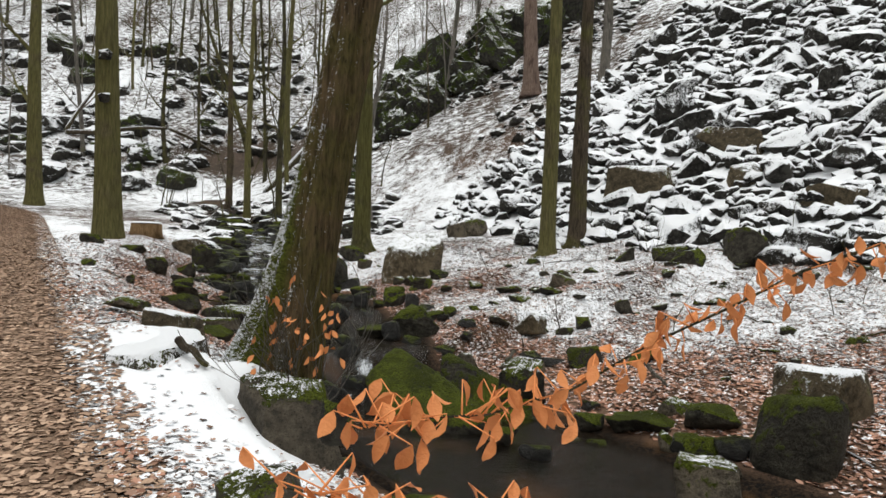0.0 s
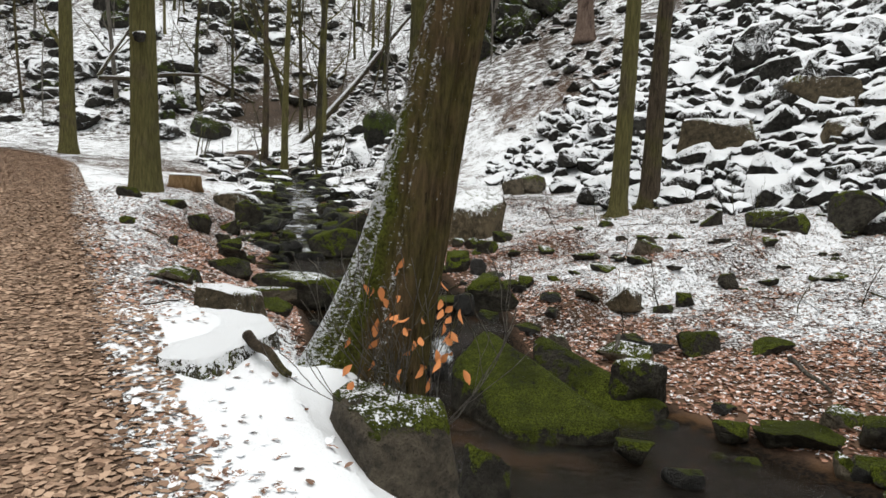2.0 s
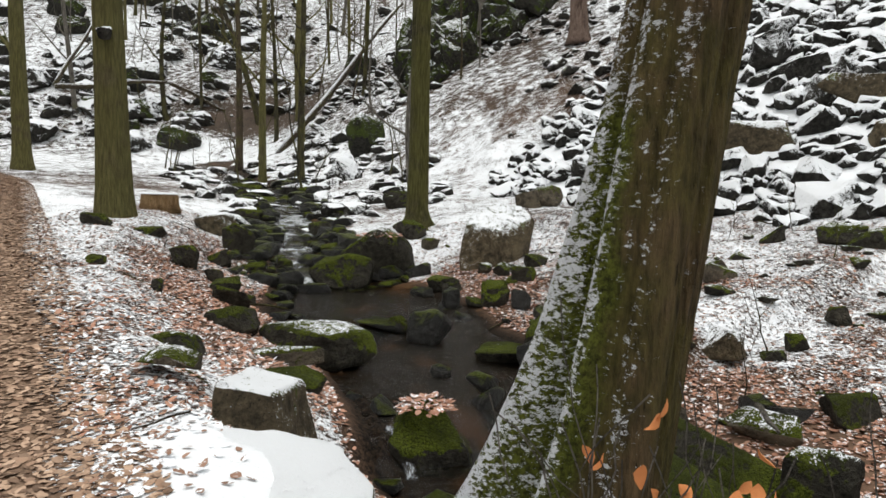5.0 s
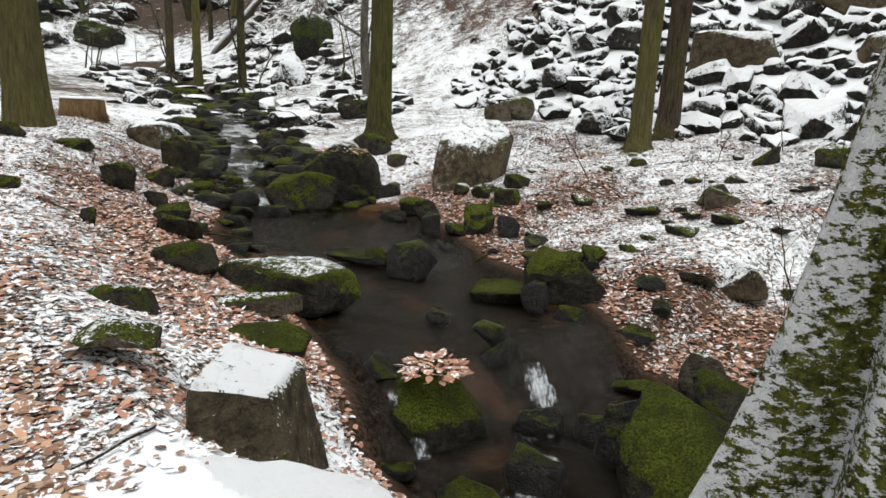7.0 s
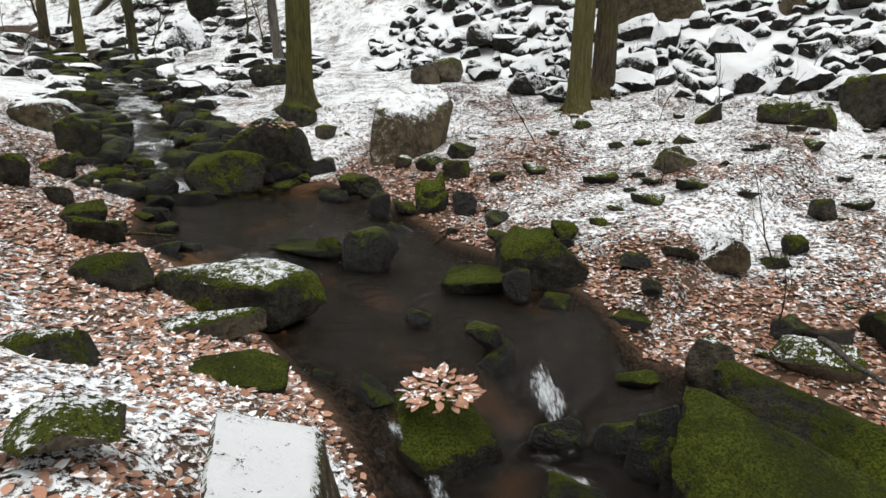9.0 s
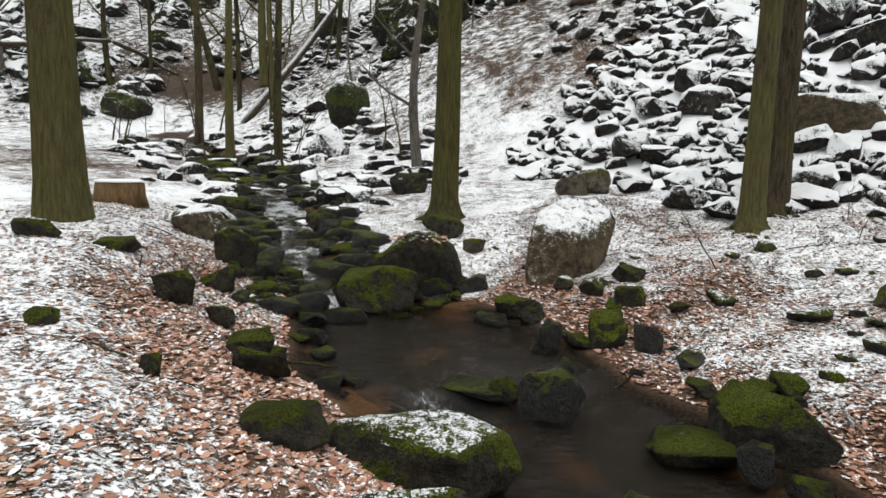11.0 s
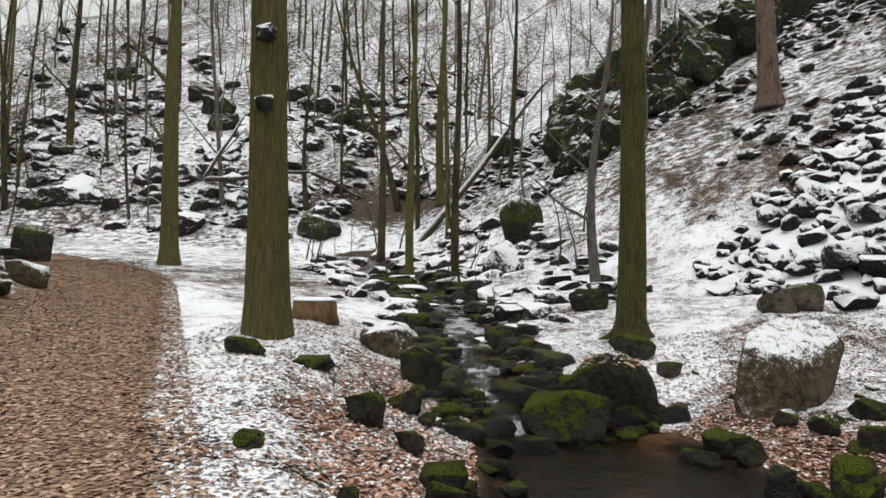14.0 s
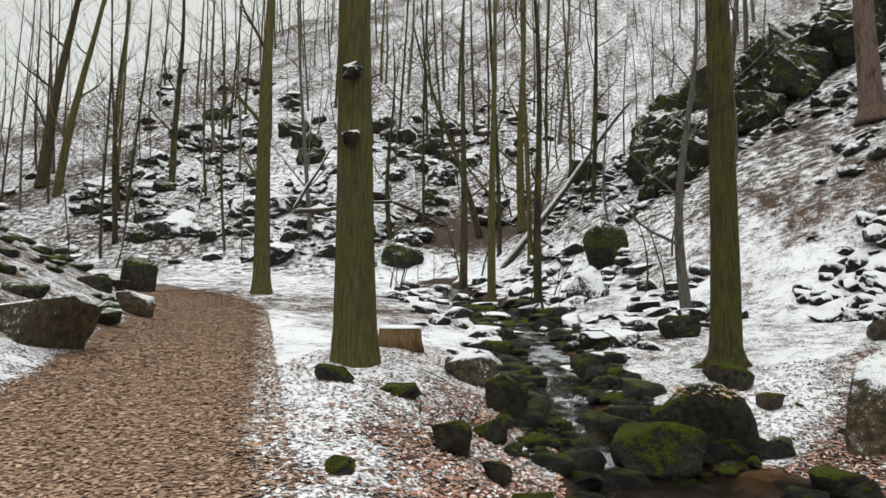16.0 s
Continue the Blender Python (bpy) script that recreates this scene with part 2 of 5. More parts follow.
def old_bark_material():
    m, t, b = nodes("old_bark_with_moss_and_snow_flecks")
    o = t.nodes.new("ShaderNodeTexCoord").outputs["Object"]
    ridge, crack = grain(t, 7, 6, 0.72, o, (3.0, 3.0, 0.3)), grain(t, 16, 5, 0.7, o, (2.5, 2.5, 0.6))
    fine, big, tuft = grain(t, 75, 4, 0.7), grain(t, 2.2, 4, 0.6), grain(t, 46, 5, 0.75)
    rib = attr(t, "rib")
    col = mix(t, ramp(t, ridge, 0.3, 0.7), (0.036, 0.026, 0.014), (0.20, 0.138, 0.072))
    col = mix(t, ramp(t, crack, 0.42, 0.3), col, (0.014, 0.010, 0.007))
    algae = mix(t, ramp(t, crack, 0.3, 0.7), (0.040, 0.036, 0.012), (0.150, 0.128, 0.040))
    col = mix(t, math_node(t, "MULTIPLY", ramp(t, big, 0.38, 0.62), 0.8), col, algae)
    moss = mix(t, ramp(t, tuft, 0.32, 0.7), (0.012, 0.015, 0.003), (0.165, 0.19, 0.028))
    col = mix(t, math_node(t, "MULTIPLY", ramp(t, math_node(t, "ADD", rib, math_node(t, "SUBTRACT", big, 0.5)), 0.2, 0.5), 0.9), col, moss)
    # wind-blown snow clings in clots, thick on the ribs and in scattered flecks above
    clot = grain(t, 27, 6, 0.8, None, (1.0, 1.0, 1.9))
    drift = grain(t, 6, 3, 0.6)
    g = t.nodes.new("ShaderNodeNewGeometry")
    x = t.nodes.new("ShaderNodeSeparateXYZ")
    t.links.new(g.outputs["Normal"], x.inputs[0])
    side = math_node(t, "ADD", math_node(t, "MULTIPLY", x.outputs[0], -0.10), math_node(t, "MULTIPLY", x.outputs[2], 0.10))
    k = math_node(t, "ADD", math_node(t, "ADD", clot, side), math_node(t, "ADD", math_node(t, "MULTIPLY", rib, 0.085), math_node(t, "MULTIPLY", math_node(t, "SUBTRACT", drift, 0.5), 0.3)))
    sk = ramp(t, k, 0.655, 0.685)
    col = mix(t, sk, col, SNOW)
    t.links.new(col, b.inputs["Base Color"])
    b.inputs["Roughness"].default_value = 0.9
    h = math_node(t, "ADD", math_node(t, "ADD", math_node(t, "MULTIPLY", ridge, 2.0), crack), math_node(t, "ADD", math_node(t, "MULTIPLY", tuft, 0.5), math_node(t, "MULTIPLY", sk, 0.8)))
    bump(t, b, h, 1.0, 0.045)
    return m


def water_material():
    m, t, b = nodes("clear_brown_brook_water")
    foam = attr(t, "foam")
    n = grain(t, 16, 8, 0.8, None, (1.9, 0.5, 0.8), 33)
    n2 = grain(t, 7.0, 3, 0.6, None, (1.0, 1.7, 1.0), 33)
    k = ramp(t, math_node(t, "ADD", foam, math_node(t, "SUBTRACT", n, 0.5)), 0.42, 0.72)
    b.inputs["Base Color"].default_value = (0.40, 0.33, 0.24, 1)
    b.inputs["Roughness"].default_value = 0.03
    b.inputs["IOR"].default_value = 1.33
    b.inputs["Transmission Weight"].default_value = 1.0
    b.inputs["Specular IOR Level"].default_value = 0.5
    f = t.nodes.new("ShaderNodeBsdfPrincipled")
    f.inputs["Base Color"].default_value = (0.78, 0.82, 0.86, 1)
    f.inputs["Roughness"].default_value = 0.35
    s = t.nodes.new("ShaderNodeMixShader")
    t.links.new(math_node(t, "MULTIPLY", k, 0.75), s.inputs[0])
    t.links.new(b.outputs[0], s.inputs[1])
    t.links.new(f.outputs[0], s.inputs[2])
    t.links.new(s.outputs[0], t.nodes["Material Output"].inputs[0])
    bump(t, b, math_node(t, "ADD", math_node(t, "MULTIPLY", n, math_node(t, "ADD", foam, 0.25)), math_node(t, "MULTIPLY", n2, 0.9)), 0.8, 0.07)
    return m


def leaf_material(name, a, b2, snow, decay=0.75):
    m, t, b = nodes(name)
    g = t.nodes.new("ShaderNodeNewGeometry")
    r = g.outputs["Random Per Island"]
    col = mix(t, r, a, b2)
    r2 = math_node(t, "FRACT", math_node(t, "MULTIPLY", r, 17.3))
    col = mix(t, math_node(t, "MULTIPLY", math_node(t, "POWER", r2, 2.0), decay), col, (0.05, 0.026, 0.016))
    if snow:
        k = ramp(t, math_node(t, "ADD", grain(t, 35, 3), math_node(t, "MULTIPLY", math_node(t, "FRACT", math_node(t, "MULTIPLY", r, 7.7)), 0.3)), 0.78 - snow * 0.3, 0.84 - snow * 0.3)
        col = mix(t, k, col, SNOW)
    t.links.new(col, b.inputs["Base Color"])
    b.inputs["Roughness"].default_value = 0.6
    bump(t, b, grain(t, 90, 2), 0.4, 0.01)
    return m


GROUND = ground_material()
MOSSY = rock_material("mossy_stone", (0.020, 0.018, 0.014), (0.11, 0.098, 0.075), 0.66, 0.0)
MOSSY_DUSTED = rock_material("mossy_stone_dusted_with_snow", (0.020, 0.018, 0.014), (0.11, 0.098, 0.075), 0.60, 0.10)
WET = rock_material("wet_dark_stone", (0.006, 0.0055, 0.005), (0.045, 0.042, 0.037), 0.3, 0.0, gloss=0.28)
GREY = rock_material("grey_brown_stone", (0.06, 0.052, 0.04), (0.26, 0.215, 0.155), 0.50, 0.10)
SNOWY = rock_material("dark_basalt_under_snow", (0.010, 0.0095, 0.008), (0.095, 0.088, 0.076), 0.25, 0.91)
LEDGE = rock_material("dark_ledge_stone_with_patchy_snow", (0.010, 0.0095, 0.008), (0.095, 0.088, 0.076), 0.45, 0.62)
THICK = rock_material("stone_under_thick_snow", (0.024, 0.022, 0.014), (0.13, 0.115, 0.075), 0.62, 0.82)
CAPPED = rock_material("stone_capped_with_snow", (0.050, 0.041, 0.027), (0.25, 0.195, 0.12), 0.5, 0.54)
CLIFF = rock_material("mossy_cliff_rock", (0.012, 0.012, 0.010), (0.10, 0.092, 0.075), 0.98, 0.42, (0.075, 0.10, 0.016))
BARK = bark_material("olive_brown_bark", (0.075, 0.064, 0.034), (0.22, 0.18, 0.11), 0.85, 0.0, (0.185, 0.17, 0.062))
BARK_BIG = old_bark_material()
BARK_BROWN = bark_material("brown_bark", (0.040, 0.031, 0.021), (0.19, 0.145, 0.10), 0.4)
BARK_DARK = bark_material("dark_grey_bark", (0.022, 0.019, 0.014), (0.115, 0.10, 0.07), 0.5)
BARK_ALGAE = bark_material("dark_ridged_bark_with_algae", (0.028, 0.025, 0.013), (0.17, 0.148, 0.078), 0.8)
BARK_GREY = bark_material("grey_bark", (0.09, 0.08, 0.07), (0.32, 0.29, 0.25), 0.2)
BARK_PINK = bark_material("pale_reddish_bark", (0.13, 0.085, 0.068), (0.38, 0.28, 0.225), 0.0)
LOG_SNOW = bark_material("log_bark_with_snow_on_top", (0.04, 0.032, 0.024), (0.15, 0.115, 0.08), 0.3, 1.0)
WATER_MAT = water_material()
LITTER = leaf_material("fallen_beech_leaves", (0.58, 0.34, 0.24), (0.36, 0.17, 0.11), 0.18, 0.6)
LITTER_SNOW = leaf_material("fallen_leaves_dusted_with_snow", (0.44, 0.275, 0.20), (0.25, 0.14, 0.095), 0.55)
PATH_LEAF = leaf_material("trodden_path_leaves", (0.60, 0.42, 0.30), (0.34, 0.215, 0.145), 0.0, 0.85)
ORANGE = leaf_material("dry_orange_beech_leaves", (0.90, 0.37, 0.14), (0.66, 0.21, 0.07), 0.0, 0.3)
CUT_WOOD = bark_material("cut_wood", (0.22, 0.13, 0.06), (0.42, 0.28, 0.15), 0.1)


# ---- builders ----
def link(name, bm, material, parent=None, label="", smooth=True):
    me = bpy.data.meshes.new(name)
    bm.to_mesh(me)
    bm.free()
    me.materials.append(material)
    if smooth:
        me.polygons.foreach_set("use_smooth", [True] * len(me.polygons))
    ob = new(name, me)
    if parent is not None:
        ob.parent = parent
    if label:
        ob["label"] = label
    return ob


def part(name, bm, material, parent, label=""):
    return link(name, bm, material, parent, label)


def raw(name, verts, faces, material, smooth=True):
    me = bpy.data.meshes.new(name)
    me.vertices.add(len(verts))
    me.vertices.foreach_set("co", np.asarray(verts, np.float32).ravel())
    n = faces.shape[1]
    me.loops.add(faces.size)
    me.loops.foreach_set("vertex_index", faces.astype(np.int32).ravel())
    me.polygons.add(len(faces))
    me.polygons.foreach_set("loop_start", np.arange(0, faces.size, n, dtype=np.int32))
    me.polygons.foreach_set("use_smooth", np.full(len(faces), smooth))
    me.materials.append(material)
    me.update(calc_edges=True)
    return new(name, me)


def float_attr(ob, name, values):
    a = ob.data.attributes.new(name, "FLOAT", "POINT")
    a.data.foreach_set("value", np.asarray(values, np.float32))


def axis(lo, hi, fine, far_lo, far_hi, growth=1.09):
    a = list(np.arange(lo, hi + fine / 2, fine))
    d, v, up = fine, hi, []
    while v < far_hi:
        d = min(d * growth, 6)
        v += d
        up.append(v)
    d, v, dn = fine, lo, []
    while v > far_lo:
        d = min(d * growth, 6)
        v -= d
        dn.append(v)
    return np.array(dn[::-1] + a + up)


def snow_cover(x, y):
    u, s = us(x, y)
    pe = path_edge(s)
    patch = fbm(x, y, 1.3, 50)
    c = np.full(np.shape(x), 0.53) + patch * 0.16 + fbm(x, y, 5.0, 55) * 0.08
    inpath = step(0.25, -0.35, np.abs(u - pe + 1.3) - 1.3) * step(60, 40, s)
    verge = step(0.3, 0.75, u + patch * 1.3) * step(1.9, 1.45, u + patch * 0.5) * step(-3.2, -4.2, s) * step(-12, -9, s)
    c = c + (0.24 + patch * 0.25) * verge
    c = c + 0.04 * np.exp(-((u - 0.9) / 0.8) ** 2) * step(0, 3, s)
    right = u - RIGHT(s)
    near = step(3.0, 0.3, right + patch * 2.5) * step(4.5, 2.5, s) * step(-0.3, 0, right)
    c = c - 0.11 * near
    c = c - 0.10 * step(-3, -6, s) * step(6, 2, right) * step(-0.2, 0.1, right)
    c = c + 0.02 * step(2.0, 4.5, right + patch * 2) * step(10, 7, right) - 0.05 * step(0.2, 1.0, pe - 2.7 - u)
    bank = step(0.9, 1.6, u) * step(0.1, -0.2, u - LEFT(s))
    c = c - 0.06 * bank * step(-3, -2, s) * step(7, 3, s)
    wet = step(-0.35, -0.05, u - LEFT(s)) * step(0.35, 0.05, right) * step(32, 28, s)
    c = c - 1.0 * wet
    c = c + 0.05 * step(19, 25, s) * step(42, 34, s) * step(0, 3, u - pe) * step(16, 10, u)
    c = c * (1 - 0.97 * inpath) + 0.18 * inpath
    lift = HILL(x, y) - FLATZ(u, s)
    scree = step(-0.5, 0.2, lift) * step(0.5, -1.5, y - 24.5 - 0.75 * x) * step(-2, 1, x)
    c = c + 0.14 * scree - 0.045 * step(0.2, 2, lift) * (1 - scree) - 0.05 * step(13, 17, s) * step(7, 4, u) * step(-3, 0, u - pe) - 0.012 * step(11, 17, np.hypot(x + 4, y - 7)) * (1 - scree)
    far = step(26, 40, np.hypot(x + 4, y - 7))
    c = c + far * (fbm(x, y, 2.4, 77, 5) * 0.10 + 0.02)
    leafpatch = np.exp(-((x + 15) / 6) ** 2 - ((y - 46) / 2.0) ** 2)
    c = c - 0.25 * leafpatch
    return c, inpath, wet


def make_ground():
    gx, gy = axis(-9.5, 6.5, 0.055, -230, 230), axis(1.5, 21, 0.055, -230, 230)
    X, Y = np.meshgrid(gx, gy)
    x, y = X.ravel(), Y.ravel()
    z = height(x, y)
    nx, ny = len(gx), len(gy)
    i = (np.arange(ny - 1)[:, None] * nx + np.arange(nx - 1)[None, :]).ravel()
    ob = raw("ground", np.stack([x, y, z], 1), np.stack([i, i + 1, i + nx + 1, i + nx], 1), GROUND)
    c, p, w = snow_cover(x, y)
    float_attr(ob, "snow", c)
    float_attr(ob, "path", p)
    float_attr(ob, "wet", w)
    float_attr(ob, "slope", step(17, 30, np.hypot(x + 4, y - 7)))
    tagged(ob, "woodland valley floor of brown leaf litter thinly dusted with snow", "ground", kind="structure")


make_ground()


def make_water():
    S, T = np.concatenate([np.arange(-16, -4, 0.08), np.arange(-4, 5, 0.03), np.arange(5, 34, 0.06)]), np.linspace(0, 1, 90)
    s, t = [a.ravel() for a in np.meshgrid(S, T, indexing="ij")]
    ul, ur = LEFT(s) - 0.5, RIGHT(s) + 0.5
    u = ul + (ur - ul) * t
    x, y = xy(u, s)
    drop = np.gradient(WATER(S), S)
    steep = np.interp(s, S, drop)
    z = WATER(s) + fbm(x, y, 0.3, 61, 3) * (0.02 + 0.16 * np.clip(steep, 0, .8)) 
    nt = len(T)
    i = (np.arange(len(S) - 1)[:, None] * nt + np.arange(nt - 1)[None, :]).ravel()
    ob = raw("water", np.stack([x, y, z], 1), np.stack([i, i + 1, i + nt + 1, i + nt], 1), WATER_MAT)
    patch = fbm(x, y, 0.35, 91, 4)
    mid = 3.15 + 0.95 * step(-3.7, -2.5, s)
    main, side = np.exp(-((u - mid) / 0.42) ** 2), np.exp(-((u - 2.72) / 0.12) ** 2) * step(-3.0, -2.8, s) * step(-2.1, -2.4, s)
    fall = step(-3.7, -3.3, s) * step(-2.2, -2.7, s)
    plunge = np.exp(-((u - 2.75) / 0.55) ** 2 - ((s + 3.75) / 0.35) ** 2)
    foam = main * fall * (0.46 + 1.1 * patch) + side * 0.52 + plunge * (0.56 + 0.7 * patch) + 0.10 * np.exp(-((u - 4.2) / 0.5) ** 2) * step(-2.4, -2.2, s) * step(-1.2, -1.8, s)
    riffle = step(0.1, 0.5, s) * step(1.4, 0.9, s) * np.exp(-((u - 3.7) / 0.5) ** 2)
    upper = np.clip(steep * 2.8, 0, 0.46) * (1 + 2.2 * patch) * step(4.0, 4.5, s)
    float_attr(ob, "foam", np.clip(foam + 0.44 * riffle + upper, 0, 0.56) + 0.02)
    ob.visible_shadow = False
    tagged(ob, "clear shallow brook running over brown stones", "water", kind="structure")


make_water()


def boulder_mesh(name, seed, size, detail=4, points=15, rough=0.05, flat=0.0, peak=0, shape=None):
    """A broken stone: the hull of random points, worn edges, rough faces; size in metres."""
    rnd = random.Random(seed)
    bm = bmesh.new()
    for p in shape or ():
        bm.verts.new(p)
    for k in range(0 if shape else points):
        d = Vector((rnd.gauss(0, 1), rnd.gauss(0, 1), rnd.gauss(0, 0.8))).normalized()
        p = Vector([math.copysign(abs(c) ** 0.62, c) for c in d]) * rnd.uniform(0.82, 1.05)
        if peak and p.z > 0:
            p.x, p.y = p.x * (1 - 0.75 * p.z), p.y * (1 - 0.75 * p.z)
        if flat and p.z > flat * 0.8:
            p.z = flat + rnd.uniform(-0.05, 0.05)
        bm.verts.new(p)
    hull = bmesh.ops.convex_hull(bm, input=bm.verts)
    bmesh.ops.delete(bm, geom=[v for v in bm.verts if not v.link_faces], context="VERTS")
    bmesh.ops.dissolve_limit(bm, angle_limit=radians(14), verts=bm.verts, edges=bm.edges)
    bmesh.ops.bevel(bm, geom=list(bm.edges), offset=0.07, segments=1, affect="EDGES", clamp_overlap=True)
    bmesh.ops.triangulate(bm, faces=bm.faces)
    longest = 1.9 / (detail + 1)
    for _ in range(5):
        cut = [e for e in bm.edges if e.calc_length() > longest]
        if not cut:
            break
        bmesh.ops.subdivide_edges(bm, edges=cut, cuts=1)
        bmesh.ops.triangulate(bm, faces=bm.faces)
    lo, hi = [min(v.co[k] for v in bm.verts) for k in range(3)], [max(v.co[k] for v in bm.verts) for k in range(3)]
    off = Vector((seed * 3.1, seed * 1.7, 0))
    for v in bm.verts:
        p = v.co.copy()
        q = p * (1 + rough * (noise.fractal(p * 2.2 + off, 1.0, 2.0, 4) + 0.6 * noise.noise(p * 9 + off)))
        v.co = Vector([((q[k] - (lo[k] + hi[k]) / 2) / (hi[k] - lo[k])) * size[k] for k in range(3)])
    bmesh.ops.recalc_face_normals(bm, faces=bm.faces)
    me = bpy.data.meshes.new(name)
    bm.to_mesh(me)
    bm.free()
    me.polygons.foreach_set("use_smooth", [True] * len(me.polygons))
    me.set_sharp_from_angle(angle=radians(38))
    return me


def rock(name, label, x, y, size, material, seed, z=None, turn=0, tilt=(0, 0), detail=4, points=15, rough=0.06, flat=0.0, peak=0, sink=0.3, group=""):
    me = boulder_mesh(name, seed, size, detail, points, rough, flat, peak)
    me.materials.append(material)
    ob = new(name, me)
    ob.matrix_basis = pose(x, y, (ground_z(x, y) + size[2] * (0.5 - sink)) if z is None else z, tilt[0], tilt[1], turn)
    return tagged(ob, label, "rock", group)


def tube(bm, pts, radii, sides=12, seed=0, ridge=0.0, lobes=5, cap=True):
    """A bent tapered limb round pts."""
    rings = []
    n = len(pts)
    for i, (p, r) in enumerate(zip(pts, radii)):
        p = Vector(p)
        d = (Vector(pts[min(i + 1, n - 1)]) - Vector(pts[max(i - 1, 0)])).normalized()
        a = d.cross(Vector((0.13, 1, 0.21)) if abs(d.y) < 0.9 else Vector((1, 0.1, 0))).normalized()
        b = d.cross(a)
        ring = []
        for k in range(sides):
            w = 2 * math.pi * k / sides
            q = r
            if ridge:
                q *= 1 + ridge * noise.fractal(Vector((math.cos(w) * 1.6, math.sin(w) * 1.6, p.z * 0.35 + seed)), 1, 2, 3) + 0.4 * ridge * math.sin(lobes * w + seed)
            ring.append(bm.verts.new(p + a * (math.cos(w) * q) + b * (math.sin(w) * q)))
        rings.append(ring)
    for r0, r1 in zip(rings, rings[1:]):
        for k in range(sides):
            bm.faces.new((r0[k], r0[(k + 1) % sides], r1[(k + 1) % sides], r1[k]))
    if cap:
        bm.faces.new(rings[-1])
        bm.faces.new(rings[0][::-1])


def trunk_points(h, lean, bend, seed, n=14):
    rnd = random.Random(seed)
    ph = rnd.uniform(0, 6)
    out = []
    for i in range(n):
        f = (i / (n - 1)) ** 1.3
        out.append((lean[0] * h * f + bend * (math.sin(f * 5 + ph) - math.sin(ph)), lean[1] * h * f + bend * 0.6 * (math.cos(f * 4 + ph) - math.cos(ph)), h * f))
    return out


def limb(bm, rnd, start, direction, length, radius, depth, sides=5):
    pts, rad, p, d = [start], [radius], Vector(start), Vector(direction).normalized()
    n = 6
    for i in range(n):
        d = (d + Vector((rnd.uniform(-.25, .25), rnd.uniform(-.25, .25), rnd.uniform(-.05, .22)))).normalized()
        p = p + d * length / n
        pts.append(p.copy())
        rad.append(max(0.003, radius * (1 - 0.85 * (i + 1) / n)))
        if depth and i in (1, 2, 3, 4):
            limb(bm, rnd, p, d + Vector((rnd.uniform(-1, 1), rnd.uniform(-1, 1), rnd.uniform(-.1, .6))), length * rnd.uniform(.35, .6), rad[-1] * 0.6, depth - 1, max(3, sides - 2))
    tube(bm, pts, rad, sides, cap=False)


def tree(label, x, y, d, h, material, seed, lean=(0, 0), bend=0.12, flare=1.6, sides=28, ridge=0.09, limbs=6, first=0.45, z=None, name="tree", depth=1, group="", lobes=5, roots=0):
    """A bare tree: trunk with a root flare, and limbs."""
    rnd = random.Random(seed)
    e = new(name)
    z = ground_z(x, y) if z is None else z
    e.matrix_basis = pose(x, y, z - 0.12)
    pts = trunk_points(h, lean, bend, seed)
    rad = [d / 2 * (1 - 0.78 * (p[2] / h)) * (1 + (flare - 1) * math.exp(-p[2] / (d * 0.55))) for p in pts]
    low = [(pts[0][0] + (pts[1][0] - pts[0][0]) * k, pts[0][1] + (pts[1][1] - pts[0][1]) * k, pts[1][2] * k) for k in (0, .25, .5, .75)]
    lr = [d / 2 * (1 + (flare - 1) * math.exp(-p[2] / (d * 0.55))) for p in low]
    bm = bmesh.new()
    tube(bm, low + pts[1:], lr + rad[1:], sides, seed, ridge, lobes)
    part("trunk", bm, material, e)
    for i in range(roots):
        a = 2 * math.pi * (i + rnd.uniform(-.25, .25)) / roots
        c, q, r = math.cos(a), math.sin(a), d / 2
        bm = bmesh.new()
        tube(bm, [(c * r * .55, q * r * .55, d * 1.1), (c * r * 1.0, q * r * 1.0, d * .45), (c * r * 1.45, q * r * 1.45, d * .22), (c * r * 2.2, q * r * 2.2, .05), (c * r * 2.9, q * r * 2.9, -.15)], [r * .3, r * .34, r * .3, r * .22, r * .1], 10, seed + i, .12)
        part("root", bm, material, e)
    for i in range(limbs):
        k = min(len(pts) - 2, int(len(pts) * (first + (0.97 - first) * i / max(1, limbs - 1))))
        a = rnd.uniform(0, 6.28)
        bm = bmesh.new()
        limb(bm, rnd, Vector(pts[k]), (math.cos(a), math.sin(a), rnd.uniform(.3, 1.1)), h * rnd.uniform(.14, .28), max(0.008, rad[k] * 0.42), depth)
        part("limb", bm, material, e)
    return tagged(e, label, "tree", group)


# ---- the large trees ----
def leaf_mesh(bm, at, along, side, L, W, rnd):
    n = along.cross(side).normalized()
    out = []
    for f, w in ((0, .06), (.2, .62), (.45, 1), (.7, .8), (.9, .3), (1, .02)):
        c = at + along * (L * f) - n * (0.25 * L * f * f * rnd.uniform(.6, 1.2))
        out.append((bm.verts.new(c - side * (W * w / 2) + n * .2 * W * w), bm.verts.new(c), bm.verts.new(c + side * (W * w / 2) + n * .2 * W * w)))
    for a, b in zip(out, out[1:]):
        bm.faces.new((a[0], a[1], b[1], b[0]))
        bm.faces.new((a[1], a[2], b[2], b[1]))


